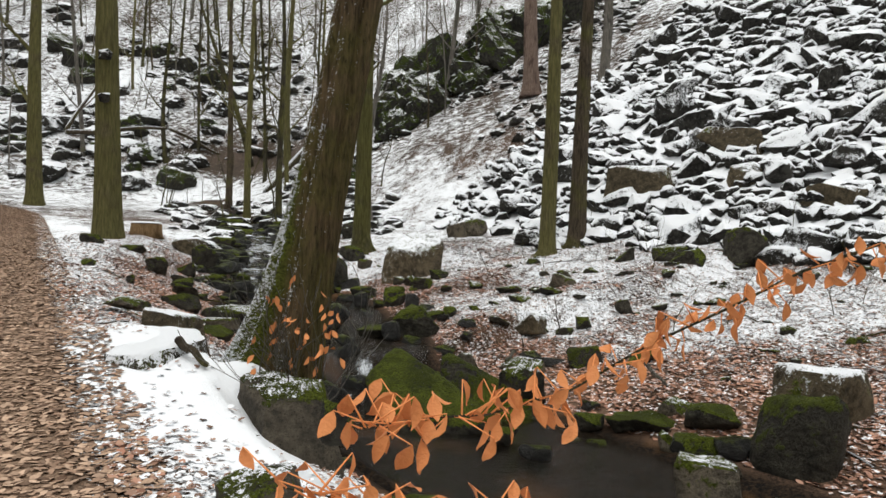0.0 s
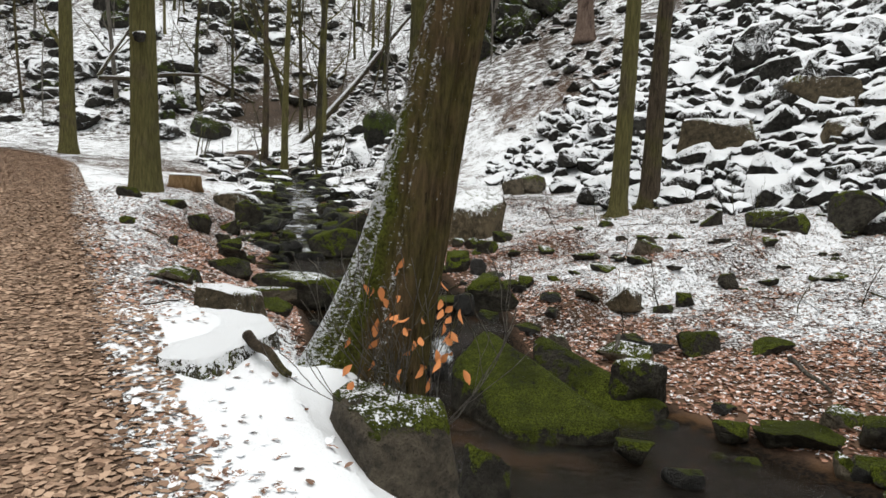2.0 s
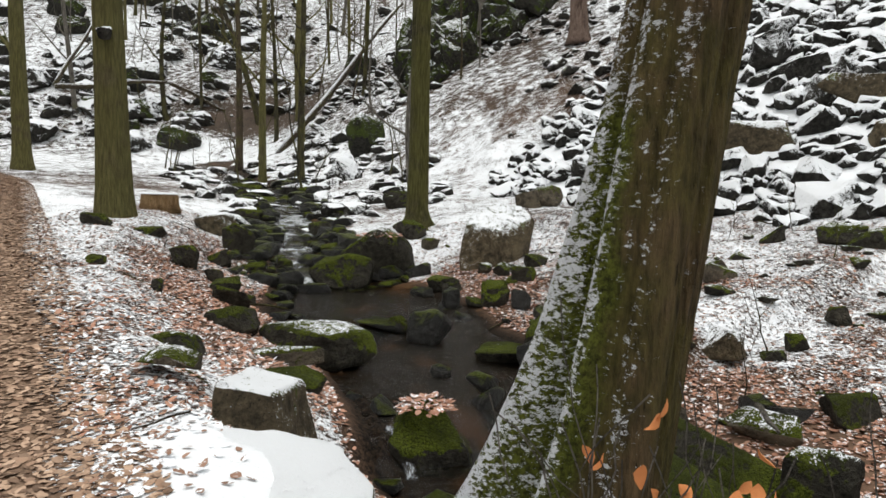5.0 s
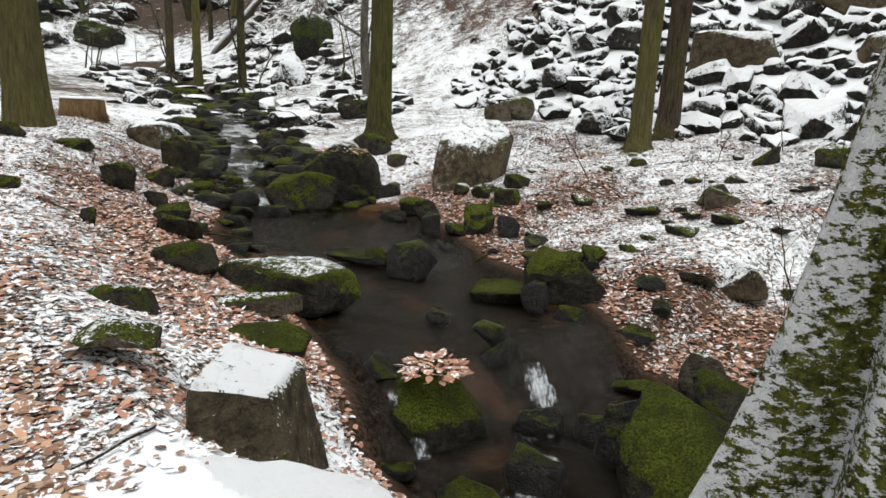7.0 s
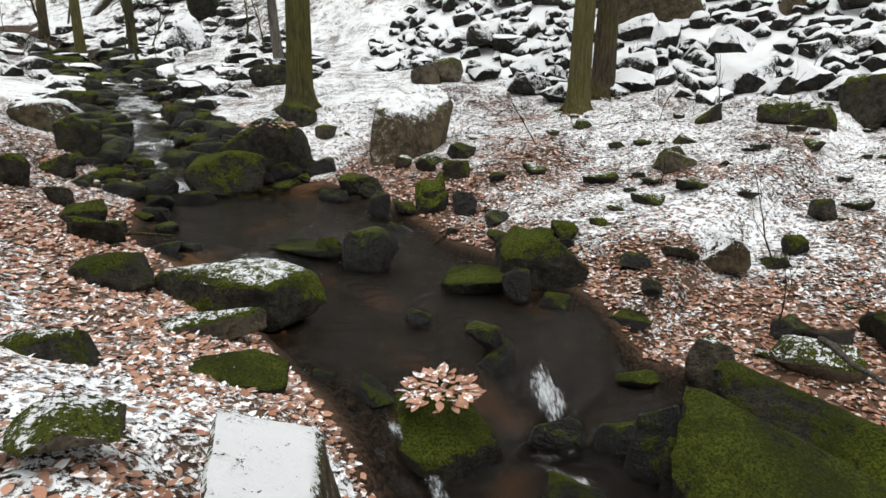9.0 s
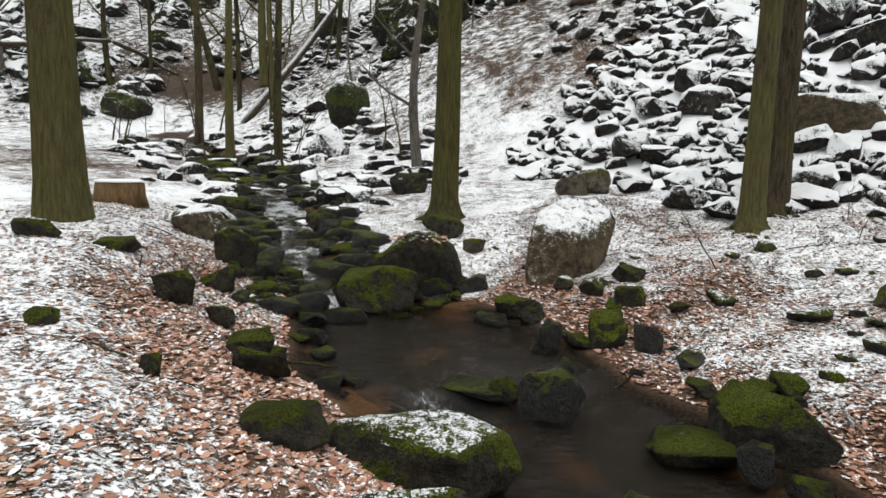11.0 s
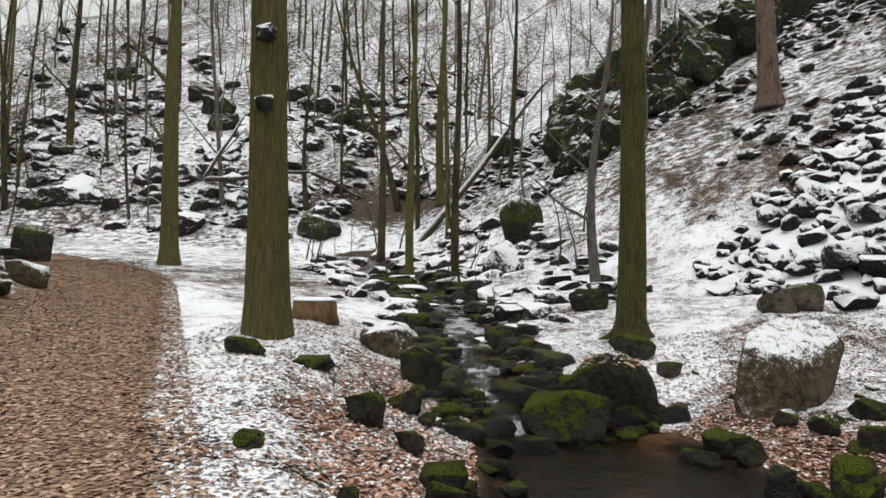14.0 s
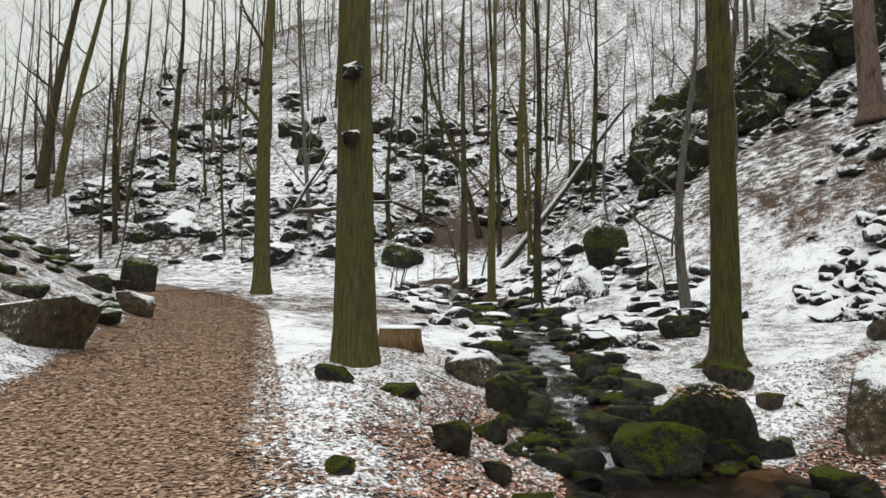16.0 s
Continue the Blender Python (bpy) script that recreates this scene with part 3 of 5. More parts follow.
def big_tree():
    """The old tree on the bank: a fluted trunk whose roots spread as mossy, snow-plastered ribs."""
    e = new("tree")
    e.matrix_basis = pose(-1.43, 5.76, 1.15)
    ribs = ((3.05, .95, .85, .26), (3.8, .62, .8, .22), (2.45, .6, .7, .26), (4.75, .26, .9, .34), (5.6, .14, .4, .4), (0.4, .16, .35, .4), (1.4, .3, .4, .35))
    grooves = ((5.25, .13, .13), (4.3, .10, .10), (3.42, .10, .09), (0.1, .12, .14), (1.2, .1, .12), (2.0, .1, .12))
    bm = bmesh.new()
    rib_layer = bm.verts.layers.float.new("rib")
    levels = [0.035 * k for k in range(104)] + [3.75 + 0.45 * k for k in range(24)]
    rings, sides = [], 168
    for z in levels:
        r0 = 0.242 * (1 - 0.035 * z) + 0.06 * math.exp(-z / 0.4)
        ring = []
        for k in range(sides):
            a = 2 * math.pi * k / sides
            c, q = math.cos(a), math.sin(a)
            r = 1 + 0.05 * math.sin(3 * a + 0.6 + z * 0.15) + 0.08 * noise.fractal(Vector((c * 2, q * 2, z * 0.5)), 1, 2, 4)
            r += 0.035 * noise.fractal(Vector((c * 7, q * 7, z * 1.1 + 5)), 1, 2, 3) + 0.018 * noise.noise(Vector((c * 16, q * 16, z * 9)))
            for d, deep, wide in grooves:
                w = (a - d - 0.06 * math.sin(z * 1.3) + math.pi) % (2 * math.pi) - math.pi
                r -= deep * math.exp(-(w / wide) ** 2)
            r *= r0
            swell = 0
            for i, (d, amp, fall, wide) in enumerate(ribs):
                w = (a - d + 0.05 * math.sin(z * 2.5 + i) + math.pi) % (2 * math.pi) - math.pi
                g = amp * math.exp(-z / fall) * math.exp(-(w / wide) ** 2)
                r += g
                swell += g if i < 3 else 0
            v = bm.verts.new((0.155 * z + c * r, 0.045 * z + q * r, z))
            west = math.exp(-((((a - 3.2 + math.pi) % (2 * math.pi)) - math.pi) / 0.75) ** 2)
            v[rib_layer] = min(1, west * max(0, min(1, (2.75 - z) / 0.7)) + swell * 1.2)
            ring.append(v)
        rings.append(ring)
    for p, q in zip(rings, rings[1:]):
        for k in range(sides):
            bm.faces.new((p[k], p[(k + 1) % sides], q[(k + 1) % sides], q[k]))
    bm.faces.new(rings[-1])
    part("trunk", bm, BARK_BIG, e)
    rnd = random.Random(3)
    for k in range(5):
        bm = bmesh.new()
        z = 7 + 1.5 * k
        a = rnd.uniform(0, 6.28)
        limb(bm, rnd, Vector((0.155 * z, 0.045 * z, z)), (math.cos(a), math.sin(a), .7), 3.5, 0.08, 1)
        part("limb", bm, BARK_BIG, e)
    # thin suckers with dry leaves at the foot
    for k in range(22):
        bm = bmesh.new()
        x, y = rnd.uniform(0, .5), rnd.uniform(-.6, -.25)
        limb(bm, rnd, Vector((x, y, .45)), (rnd.uniform(-.6, .6), rnd.uniform(-.5, .2), rnd.uniform(.3, 1)), rnd.uniform(.5, 1.1), .007, 1, 4)
        part("sucker", bm, BARK_GREY, e)
    for k in range(46):
        bm = bmesh.new()
        at = Vector((rnd.uniform(-.1, .65), rnd.uniform(-.62, -.3), rnd.gauss(1.1, .22)))
        along = Vector((rnd.uniform(-.6, .6), rnd.uniform(-.6, .6), rnd.uniform(-1.2, -.3))).normalized()
        side = along.cross(Vector((rnd.uniform(-1, 1), rnd.uniform(-1, 1), .3))).normalized()
        leaf_mesh(bm, at, along, side, rnd.uniform(.06, .1), .045, rnd)
        part("leaf", bm, ORANGE, e)
    tagged(e, "old tree with olive-brown bark and snow-plastered spreading roots", "tree")


big_tree()
mature = tree("mature tree with smooth olive bark and a snow-capped branch scar", -7.95, 15.5, 0.62, 17, BARK, 21, lean=(-0.012, 0.0), bend=0.05, flare=1.28, roots=0, sides=36, ridge=0.07, limbs=5, first=0.5)
tree("dark ridged tree with green algae beside the brook", -2.45, 19.9, 0.58, 17, BARK_ALGAE, 22, lean=(-0.012, 0.0), bend=0.06, flare=1.4, roots=4, sides=32, ridge=0.16, limbs=5, first=0.5, lobes=4)
tree("slender brown tree leaning beside its twin", 2.82, 17.52, 0.44, 16, BARK, 23, lean=(0.0, 0.0), bend=0.05, flare=1.55, roots=7, sides=24, limbs=5, first=0.5)
tree("reddish brown tree standing beside its twin at the scree's foot", 3.8, 18.45, 0.48, 16, BARK_BROWN, 24, lean=(0.015, 0.0), bend=0.05, flare=1.5, roots=7, sides=24, limbs=5, first=0.5)
tree("olive tree beside the path's bend", -17.9, 28.6, 0.66, 18, BARK, 25, lean=(0.02, 0), flare=1.5, limbs=6, first=0.35)
tree("thin dark crooked tree on the brook flat", -7.4, 29.5, 0.32, 14, BARK_DARK, 26, lean=(-0.03, 0), bend=0.16, flare=1.3, sides=16, first=0.4)
tree("thin yellowish green tree on the brook flat", -9.75, 32.5, 0.36, 15, BARK, 27, lean=(0.0, 0), bend=0.08, flare=1.5, sides=16, first=0.4)
tree("thin brown tree on the brook flat", -12.3, 37.4, 0.40, 15, BARK_BROWN, 28, lean=(0.01, 0), bend=0.08, flare=1.3, sides=16, first=0.4)
tree("grey crooked young tree behind a mossy stone", -2.8, 25.2, 0.30, 9, BARK_GREY, 29, lean=(0.02, 0), bend=0.25, flare=1.2, sides=16, first=0.35)
tree("tree with pale reddish bark on the slope", 4.5, 34.4, 0.85, 18, BARK_PINK, 30, lean=(-0.01, 0), flare=1.6, sides=20, first=0.5)
tree("grey tree curving out of the scree slope", 7.4, 30.9, 0.5, 14, BARK_GREY, 31, lean=(-0.03, 0), bend=0.3, flare=1.5, sides=20, first=0.4)
tree("dark leaning tree at the snow flat", -13.42, 45.59, 0.42, 14, BARK_DARK, 32, lean=(-0.3, 0), bend=0.2, flare=1.2, sides=14, first=0.4)
tree("slim dark tree at the snow flat", -19.14, 45.01, 0.34, 13, BARK_DARK, 33, lean=(-0.03, 0), bend=0.3, flare=1.2, sides=14, first=0.4)

tree("thick tree leaning on the far slope", -51.3, 48.0, 0.95, 22, BARK_BROWN, 34, lean=(0.14, 0), bend=0.3, flare=1.3, sides=14, first=0.35)
tree("dark tree leaning on the far slope", -48.7, 47.1, 0.7, 22, BARK, 35, lean=(0.2, 0), bend=0.3, flare=1.3, sides=14, first=0.35)
tree("thin dark tree at the path's bend", -37.7, 41.9, 0.36, 18, BARK_DARK, 36, lean=(0.02, 0), bend=0.3, flare=1.3, sides=12, first=0.3)
tree("dark tree among ledges on the far slope", -39.1, 48.9, 0.55, 20, BARK_DARK, 37, lean=(-0.02, 0), bend=0.3, flare=1.3, sides=12, first=0.3)
tree("forked olive tree at the foot of the far slope", -10.5, 43.9, 0.5, 18, BARK, 38, lean=(-0.02, 0), bend=0.25, flare=1.3, sides=14, first=0.3)

# ---- named stones ----
def slab(label, points, material, seed, shift=(0, 0, 0), rough=0.05):
    """A wedge of stone given by its corners."""
    P = [Vector(p) for p in points]
    lo, hi = [min(p[k] for p in P) for k in range(3)], [max(p[k] for p in P) for k in range(3)]
    c = Vector([(lo[k] + hi[k]) / 2 for k in range(3)])
    size = Vector([hi[k] - lo[k] for k in range(3)])
    me = boulder_mesh("boulder", seed, size, 9, rough=rough, shape=[Vector([2 * (p[k] - c[k]) / size[k] for k in range(3)]) for p in P])
    me.materials.append(material)
    ob = new("boulder", me)
    ob.matrix_basis = Matrix.Translation(c + Vector(shift))
    tagged(ob, label, "rock")


slab("long slab of stone covered in green moss beside the brook", ((-0.70, 8.32, 1.58), (-0.52, 8.34, 1.56), (0.52, 7.02, 1.06), (0.62, 7.12, 1.04), (-1.0, 7.75, 0.75), (-0.95, 7.9, 1.25), (-0.3, 6.85, 0.72), (0.4, 6.98, 0.7), (-0.3, 8.5, 0.75), (0.66, 7.25, 0.7), (-0.38, 7.0, 0.95)), MOSSY, 3, (0.06, 0.16, -0.03))
slab("second mossy slab lying behind the first", ((-0.15, 8.75, 1.42), (0.02, 8.8, 1.4), (0.98, 7.62, 1.05), (1.06, 7.7, 1.03), (-0.25, 8.3, 0.8), (0.75, 7.3, 0.75), (0.2, 9.0, 0.8), (1.2, 7.8, 0.75)), MOSSY, 4, (0.2, 0.32, -0.03))
rock("boulder", "blocky mossy stone topped with leaves in the cascade", -1.99, 9.14, (0.80, 0.78, 1.1), MOSSY, 5, z=0.85, turn=10, detail=8, flat=0.85)
rock("boulder", "bright green mossy stone on the bank", -3.33, 9.3, (0.76, 0.5, 0.5), MOSSY, 11, z=1.42, turn=-18, detail=7, points=22)
slab("squared brown bank stone with snow on its top", ((-3.2, 7.12, 2.16), (-2.85, 7.2, 2.08), (-2.8, 7.8, 1.98), (-3.22, 7.98, 2.03), (-3.24, 7.02, 1.5), (-2.74, 7.08, 1.4), (-2.66, 7.88, 1.3), (-3.28, 8.05, 1.4)), CAPPED, 12, (-0.06, 0.0, 0.0), 0.04)
slab("angular dark stone tilted on the leafy bank", ((-4.2, 8.88, 2.08), (-4.05, 9.1, 2.0), (-3.92, 8.78, 1.72), (-4.45, 8.72, 1.8), (-4.75, 9.0, 1.95), (-4.5, 9.3, 1.95), (-4.4, 8.6, 1.5), (-3.85, 8.75, 1.5), (-3.95, 9.25, 1.5), (-4.7, 9.2, 1.5)), MOSSY_DUSTED, 13)
slab("low stone slab under a flat layer of snow", ((-3.2, 6.9, 2.10), (-2.8, 6.88, 2.12), (-2.45, 6.7, 2.12), (-2.2, 6.15, 2.12), (-2.38, 5.3, 2.12), (-2.68, 5.3, 2.12), (-3.2, 6.95, 1.6), (-2.1, 6.2, 1.5), (-2.25, 5.18, 1.7), (-2.72, 5.2, 1.7), (-2.4, 6.8, 1.5)), THICK, 14, (0.0, -0.08, -0.10), 0.03)
slab("upright bank stone with moss low down above the brook", ((-1.52, 5.02, 1.97), (-0.88, 5.08, 1.93), (-0.82, 4.9, 1.78), (-1.2, 4.66, 1.82), (-1.45, 5.4, 1.93), (-0.62, 4.95, 0.9), (-1.2, 4.6, 0.9), (-1.6, 5.2, 0.9), (-0.7, 5.45, 0.9)), GREY, 15, (-0.05, 0.1, -0.08), 0.05)
rock("boulder", "pyramid-shaped stone under bright moss at the pool", -0.34, 11.53, (1.00, 0.80, 0.67), MOSSY, 402, z=1.47, turn=-23, detail=6, peak=1)
rock("boulder", "low flat mossy stone in the pool", -1.09, 11.40, (0.72, 0.58, 0.20), MOSSY, 403, z=1.33, turn=-17, detail=6, flat=0.6)
rock("boulder", "long mossy stone dusted with snow on the pool's bank", -3.36, 10.98, (1.4, 0.78, 0.62), MOSSY_DUSTED, 404, z=1.48, turn=-25, detail=6, points=20)
rock("boulder", "rounded mossy stone on the leafy bank", -4.33, 10.9, (0.62, 0.6, 0.4), MOSSY, 405, z=1.78, turn=14, detail=6, points=24)
rock("boulder", "flat bare brown stone on the leafy bank", -3.53, 10.03, (0.76, 0.5, 0.24), GREY, 406, z=1.56, turn=-12, detail=6, flat=0.5)
rock("boulder", "snow-topped stone among fallen leaves", 1.52, 11.12, (0.63, 0.50, 0.42), CAPPED, 409, z=1.58, turn=-38, detail=6)
rock("boulder", "wet grey stone at the riffle", -2.04, 12.31, (0.63, 0.50, 0.57), WET, 410, z=1.44, turn=-8, detail=6)
rock("boulder", "weathered grey stone among leaves", 1.28, 9.41, (0.72, 0.58, 0.36), GREY, 411, z=1.12, turn=-46, detail=6)
rock("boulder", "broad mossy boulder strewn with leaves in the brook", -3.18, 16.87, (1.56, 1.10, 1.33), MOSSY_DUSTED, 412, z=1.97, turn=1, detail=4)
rock("boulder", "mossy boulder at the head of the pool", -3.79, 16.08, (1.26, 1.00, 0.82), MOSSY, 413, z=1.74, turn=4, detail=4)
rock("boulder", "moss-topped stone under the dark tree", -2.59, 18.70, (0.79, 0.63, 0.58), MOSSY, 414, z=2.44, turn=-2, detail=4)
rock("boulder", "small moss-green stone on the far bank", 3.26, 11.61, (0.33, 0.27, 0.32), MOSSY, 415, z=1.83, turn=-45, detail=6)
rock("boulder", "small moss-green stone on the far bank", 2.43, 11.07, (0.29, 0.23, 0.25), MOSSY, 416, z=1.59, turn=-43, detail=6)
rock("boulder", "pointed brown stone on the far bank", 2.54, 13.72, (0.51, 0.41, 0.40), GREY, 417, z=2.18, turn=-33, detail=4, peak=1)
rock("boulder", "upright mossy stone at the pool", -0.97, 13.87, (0.41, 0.33, 0.51), MOSSY, 418, z=1.68, turn=-13, detail=4)
rock("boulder", "low mossy stone in the pool", -1.82, 15.33, (0.60, 0.48, 0.35), MOSSY, 419, z=1.64, turn=-7, detail=4, flat=0.6)
rock("boulder", "small dark stone in the pool", -1.70, 13.83, (0.30, 0.24, 0.42), WET, 420, z=1.61, turn=-8, detail=4)
rock("boulder", "dark mossy stone at the pool's edge", -4.72, 12.07, (0.49, 0.39, 0.35), MOSSY, 421, z=1.89, turn=15, detail=6)
rock("boulder", "rounded dark boulder flecked with snow in the brook", -5.82, 16.05, (0.63, 0.51, 0.72), MOSSY_DUSTED, 422, z=2.33, turn=15, detail=4)
rock("boulder", "snow-topped boulder on the brook's bank", -6.63, 17.20, (0.90, 0.72, 0.66), CAPPED, 423, z=2.58, turn=17, detail=4)
rock("boulder", "pointed snow-dusted stone on the brook flat", -5.89, 30.14, (1.27, 1.02, 1.50), SNOWY, 424, z=4.25, turn=7, detail=3, peak=1)
rock("boulder", "tan stone at the foot of the scree", 1.02, 20.95, (0.82, 0.66, 0.72), GREY, 425, z=3.28, turn=-14, detail=4)
rock("boulder", "mossy stone among fallen leaves", 1.99, 9.57, (0.25, 0.20, 0.33), MOSSY, 426, z=1.30, turn=-49, detail=6)
rock("boulder", "large dark mossy stone on the far bank", 6.79, 14.55, (1.03, 0.82, 1.05), MOSSY_DUSTED, 427, z=2.89, turn=-46, detail=4)
rock("boulder", "dark stone in snow on the far bank", 5.17, 14.68, (0.78, 0.63, 0.51), MOSSY_DUSTED, 428, z=2.73, turn=-41, detail=4)
rock("boulder", "small wet stone in the pool", -0.83, 10.90, (0.29, 0.23, 0.41), WET, 429, z=1.39, turn=-21, detail=6)
rock("boulder", "dark stone leaning in the pool", -1.44, 9.92, (0.35, 0.28, 0.33), WET, 430, z=1.32, turn=-18, detail=6)
rock("boulder", "small wet stone in the pool", -1.87, 10.54, (0.24, 0.19, 0.15), WET, 431, z=1.32, turn=-12, detail=6)
rock("boulder", "dark stone in the falls", -1.38, 8.35, (0.38, 0.34, 0.5), WET, 432, z=0.86, turn=-28, detail=6)
rock("boulder", "dark mossy stone beside the falls", -0.67, 8.63, (0.40, 0.32, 0.57), WET, 433, z=1.05, turn=-35, detail=6)
rock("boulder", "dark stone at the pool's edge", 0.11, 10.41, (0.39, 0.31, 0.23), WET, 434, z=1.18, turn=-31, detail=6)
rock("boulder", "grey stone beside the falls", 0.44, 9.63, (0.42, 0.33, 0.49), GREY, 435, z=1.06, turn=-38, detail=6)
rock("boulder", "small mossy stone in the riffle", -2.48, 12.50, (0.28, 0.23, 0.30), MOSSY, 436, z=1.44, turn=-4, detail=6)
rock("boulder", "dark ledge of stones across the riffle", -2.74, 12.60, (0.74, 0.59, 0.17), WET, 437, z=1.42, turn=-2, detail=6, flat=0.6)
rock("boulder", "rounded mossy stone with snow flecks among wet leaves", 1.05, 8.18, (0.59, 0.47, 0.66), MOSSY_DUSTED, 438, z=1.07, turn=-13, detail=6)
rock("boulder", "small mossy stone below the bank", -0.68, 4.34, (0.25, 0.20, 0.30), MOSSY, 439, z=1.75, turn=1, detail=6)
rock("boulder", "low mossy stone among wet leaves", 2.32, 7.23, (0.73, 0.59, 0.27), MOSSY, 440, z=0.97, turn=-26, detail=6)
rock("boulder", "smooth grey stone among wet leaves", 2.72, 7.33, (0.40, 0.32, 0.22), GREY, 441, z=1.13, turn=-28, detail=6)
rock("boulder", "dark mossy stone among wet leaves", 2.94, 6.91, (0.58, 0.47, 0.35), MOSSY, 442, z=1.11, turn=-32, detail=6)
rock("boulder", "small grey stone among wet leaves", 2.39, 6.67, (0.24, 0.20, 0.26), GREY, 443, z=0.93, turn=-29, detail=6)
rock("boulder", "rounded mossy stone among wet leaves", 2.71, 6.52, (0.48, 0.38, 0.24), MOSSY, 444, z=0.96, turn=-32, detail=6)
rock("boulder", "rounded tan stone with moss", 2.56, 6.02, (0.51, 0.41, 0.26), GREY, 445, z=0.88, turn=-33, detail=6)
rock("boulder", "small mossy stone behind the slab", 0.68, 6.82, (0.34, 0.27, 0.25), MOSSY, 446, z=0.93, turn=-13, detail=6)
rock("boulder", "dark stone in the lower pool", 0.98, 6.44, (0.33, 0.26, 0.18), WET, 447, z=0.89, turn=-17, detail=6)
rock("boulder", "small grey stone on the snowy verge", -3.79, 7.79, (0.44, 0.36, 0.20), GREY, 448, z=2.11, turn=25, detail=6)
rock("boulder", "small mossy stone among wet leaves", 1.72, 7.39, (0.33, 0.26, 0.24), MOSSY, 449, z=0.93, turn=-21, detail=6)
rock("boulder", "dark flat stone among leaves", 1.63, 9.60, (0.48, 0.38, 0.20), WET, 450, z=1.20, turn=-15, detail=4)
rock("boulder", "mossy stone among leaves", 2.09, 9.35, (0.50, 0.40, 0.37), MOSSY, 451, z=1.30, turn=-18, detail=4)
rock("boulder", "mossy stone among leaves", 2.91, 9.25, (0.49, 0.39, 0.24), MOSSY, 452, z=1.36, turn=-24, detail=4)
rock("boulder", "brown stone among leaves on the far bank", 2.54, 13.52, (0.53, 0.42, 0.33), GREY, 453, z=2.16, turn=-14, detail=4)
rock("boulder", "small stone on the far bank", 4.37, 15.54, (0.46, 0.36, 0.42), MOSSY_DUSTED, 454, z=2.67, turn=-19, detail=4)
rock("boulder", "dark clump of stone on the far bank", 5.39, 14.26, (0.72, 0.58, 0.50), MOSSY_DUSTED, 455, z=2.67, turn=-25, detail=4)
rock("boulder", "tall mossy boulder on the far bank", 3.37, 6.06, (0.84, 0.7, 1.0), MOSSY, 456, z=1.18, turn=-29, detail=6, points=26)
rock("boulder", "stone with a smooth snow cap behind a mossy boulder", 3.98, 6.73, (0.94, 0.75, 0.74), CAPPED, 457, z=1.39, turn=-31, detail=6, flat=0.6)
rock("boulder", "grey stone at the verge of the path", -0.85, 3.14, (0.44, 0.35, 0.26), GREY, 458, z=1.73, turn=15, detail=6)
rock("boulder", "rounded tan stone beside the brook", 2.34, 5.58, (0.53, 0.42, 0.45), GREY, 459, z=0.93, turn=-23, detail=6)
rock("boulder", "small mossy stone by the brook", 0.12, 14.34, (0.25, 0.20, 0.22), MOSSY, 460, z=1.85, turn=-0, detail=4)
rock("boulder", "large dark boulder with a snowy top beside the path", -12.97, 14.68, (1.78, 1.25, 1.02), CAPPED, 461, z=3.27, turn=49, detail=4)
rock("boulder", "tall mossy boulder at the bend of the path", -22.07, 26.89, (1.30, 1.04, 1.73), MOSSY_DUSTED, 462, z=4.55, turn=42, detail=3)
rock("boulder", "mossy stone with a snowy top on the path's verge", -16.04, 20.08, (0.93, 0.74, 0.83), CAPPED, 463, z=3.55, turn=42, detail=4)
rock("boulder", "low mossy stone half sunk in snow", -7.69, 14.33, (0.51, 0.40, 0.26), MOSSY, 464, z=2.78, turn=26, detail=4, flat=0.5)
rock("boulder", "low mossy stone half sunk in snow", -6.82, 14.43, (0.52, 0.42, 0.20), MOSSY, 465, z=2.58, turn=21, detail=6, flat=0.5)
rock("boulder", "small angular mossy stone on the leafy bank", -6.23, 11.50, (0.24, 0.19, 0.16), MOSSY, 466, z=2.41, turn=26, detail=6)
rock("boulder", "pointed grey stone on the brook flat", -5.74, 29.92, (1.58, 1.10, 1.35), SNOWY, 467, z=4.19, turn=4, detail=3, peak=1)
rock("boulder", "mossy rock knoll on the brook flat", -5.27, 33.18, (1.90, 1.33, 2.48), CLIFF, 468, z=5.74, turn=3, detail=3)
rock("boulder", "snow-topped boulder beside the stump", -6.71, 17.48, (0.90, 0.72, 0.67), CAPPED, 469, z=2.60, turn=15, detail=4)
rock("boulder", "dark mossy stone at the brook's edge", -5.88, 13.47, (0.44, 0.35, 0.45), MOSSY, 470, z=2.25, turn=16, detail=6)
rock("boulder", "dark mossy stone at the brook's edge", -5.74, 14.70, (0.42, 0.34, 0.37), MOSSY, 471, z=2.12, turn=13, detail=6)
rock("boulder", "small mossy stone at the leafy bank's edge", -5.35, 13.23, (0.30, 0.24, 0.27), MOSSY, 472, z=1.99, turn=12, detail=6)
rock("boulder", "mossy stone beside the dark tree", -3.12, 23.00, (0.97, 0.77, 0.62), MOSSY_DUSTED, 473, z=3.08, turn=-3, detail=4)
rock("boulder", "green mossy stone at the pool's edge", -4.82, 12.18, (0.42, 0.34, 0.40), MOSSY, 474, z=1.94, turn=10, detail=6)
rock("boulder", "small mossy stone on the leafy bank", -5.29, 11.08, (0.16, 0.13, 0.19), MOSSY, 475, z=2.15, turn=18, detail=6)
rock("boulder", "upright green mossy stone on the far bank", -1.00, 13.82, (0.46, 0.37, 0.52), MOSSY, 476, z=1.66, turn=-22, detail=6)
rock("boulder", "green mossy stone on the pool's far edge", -1.66, 14.93, (0.36, 0.29, 0.35), MOSSY, 477, z=1.64, turn=-15, detail=4)
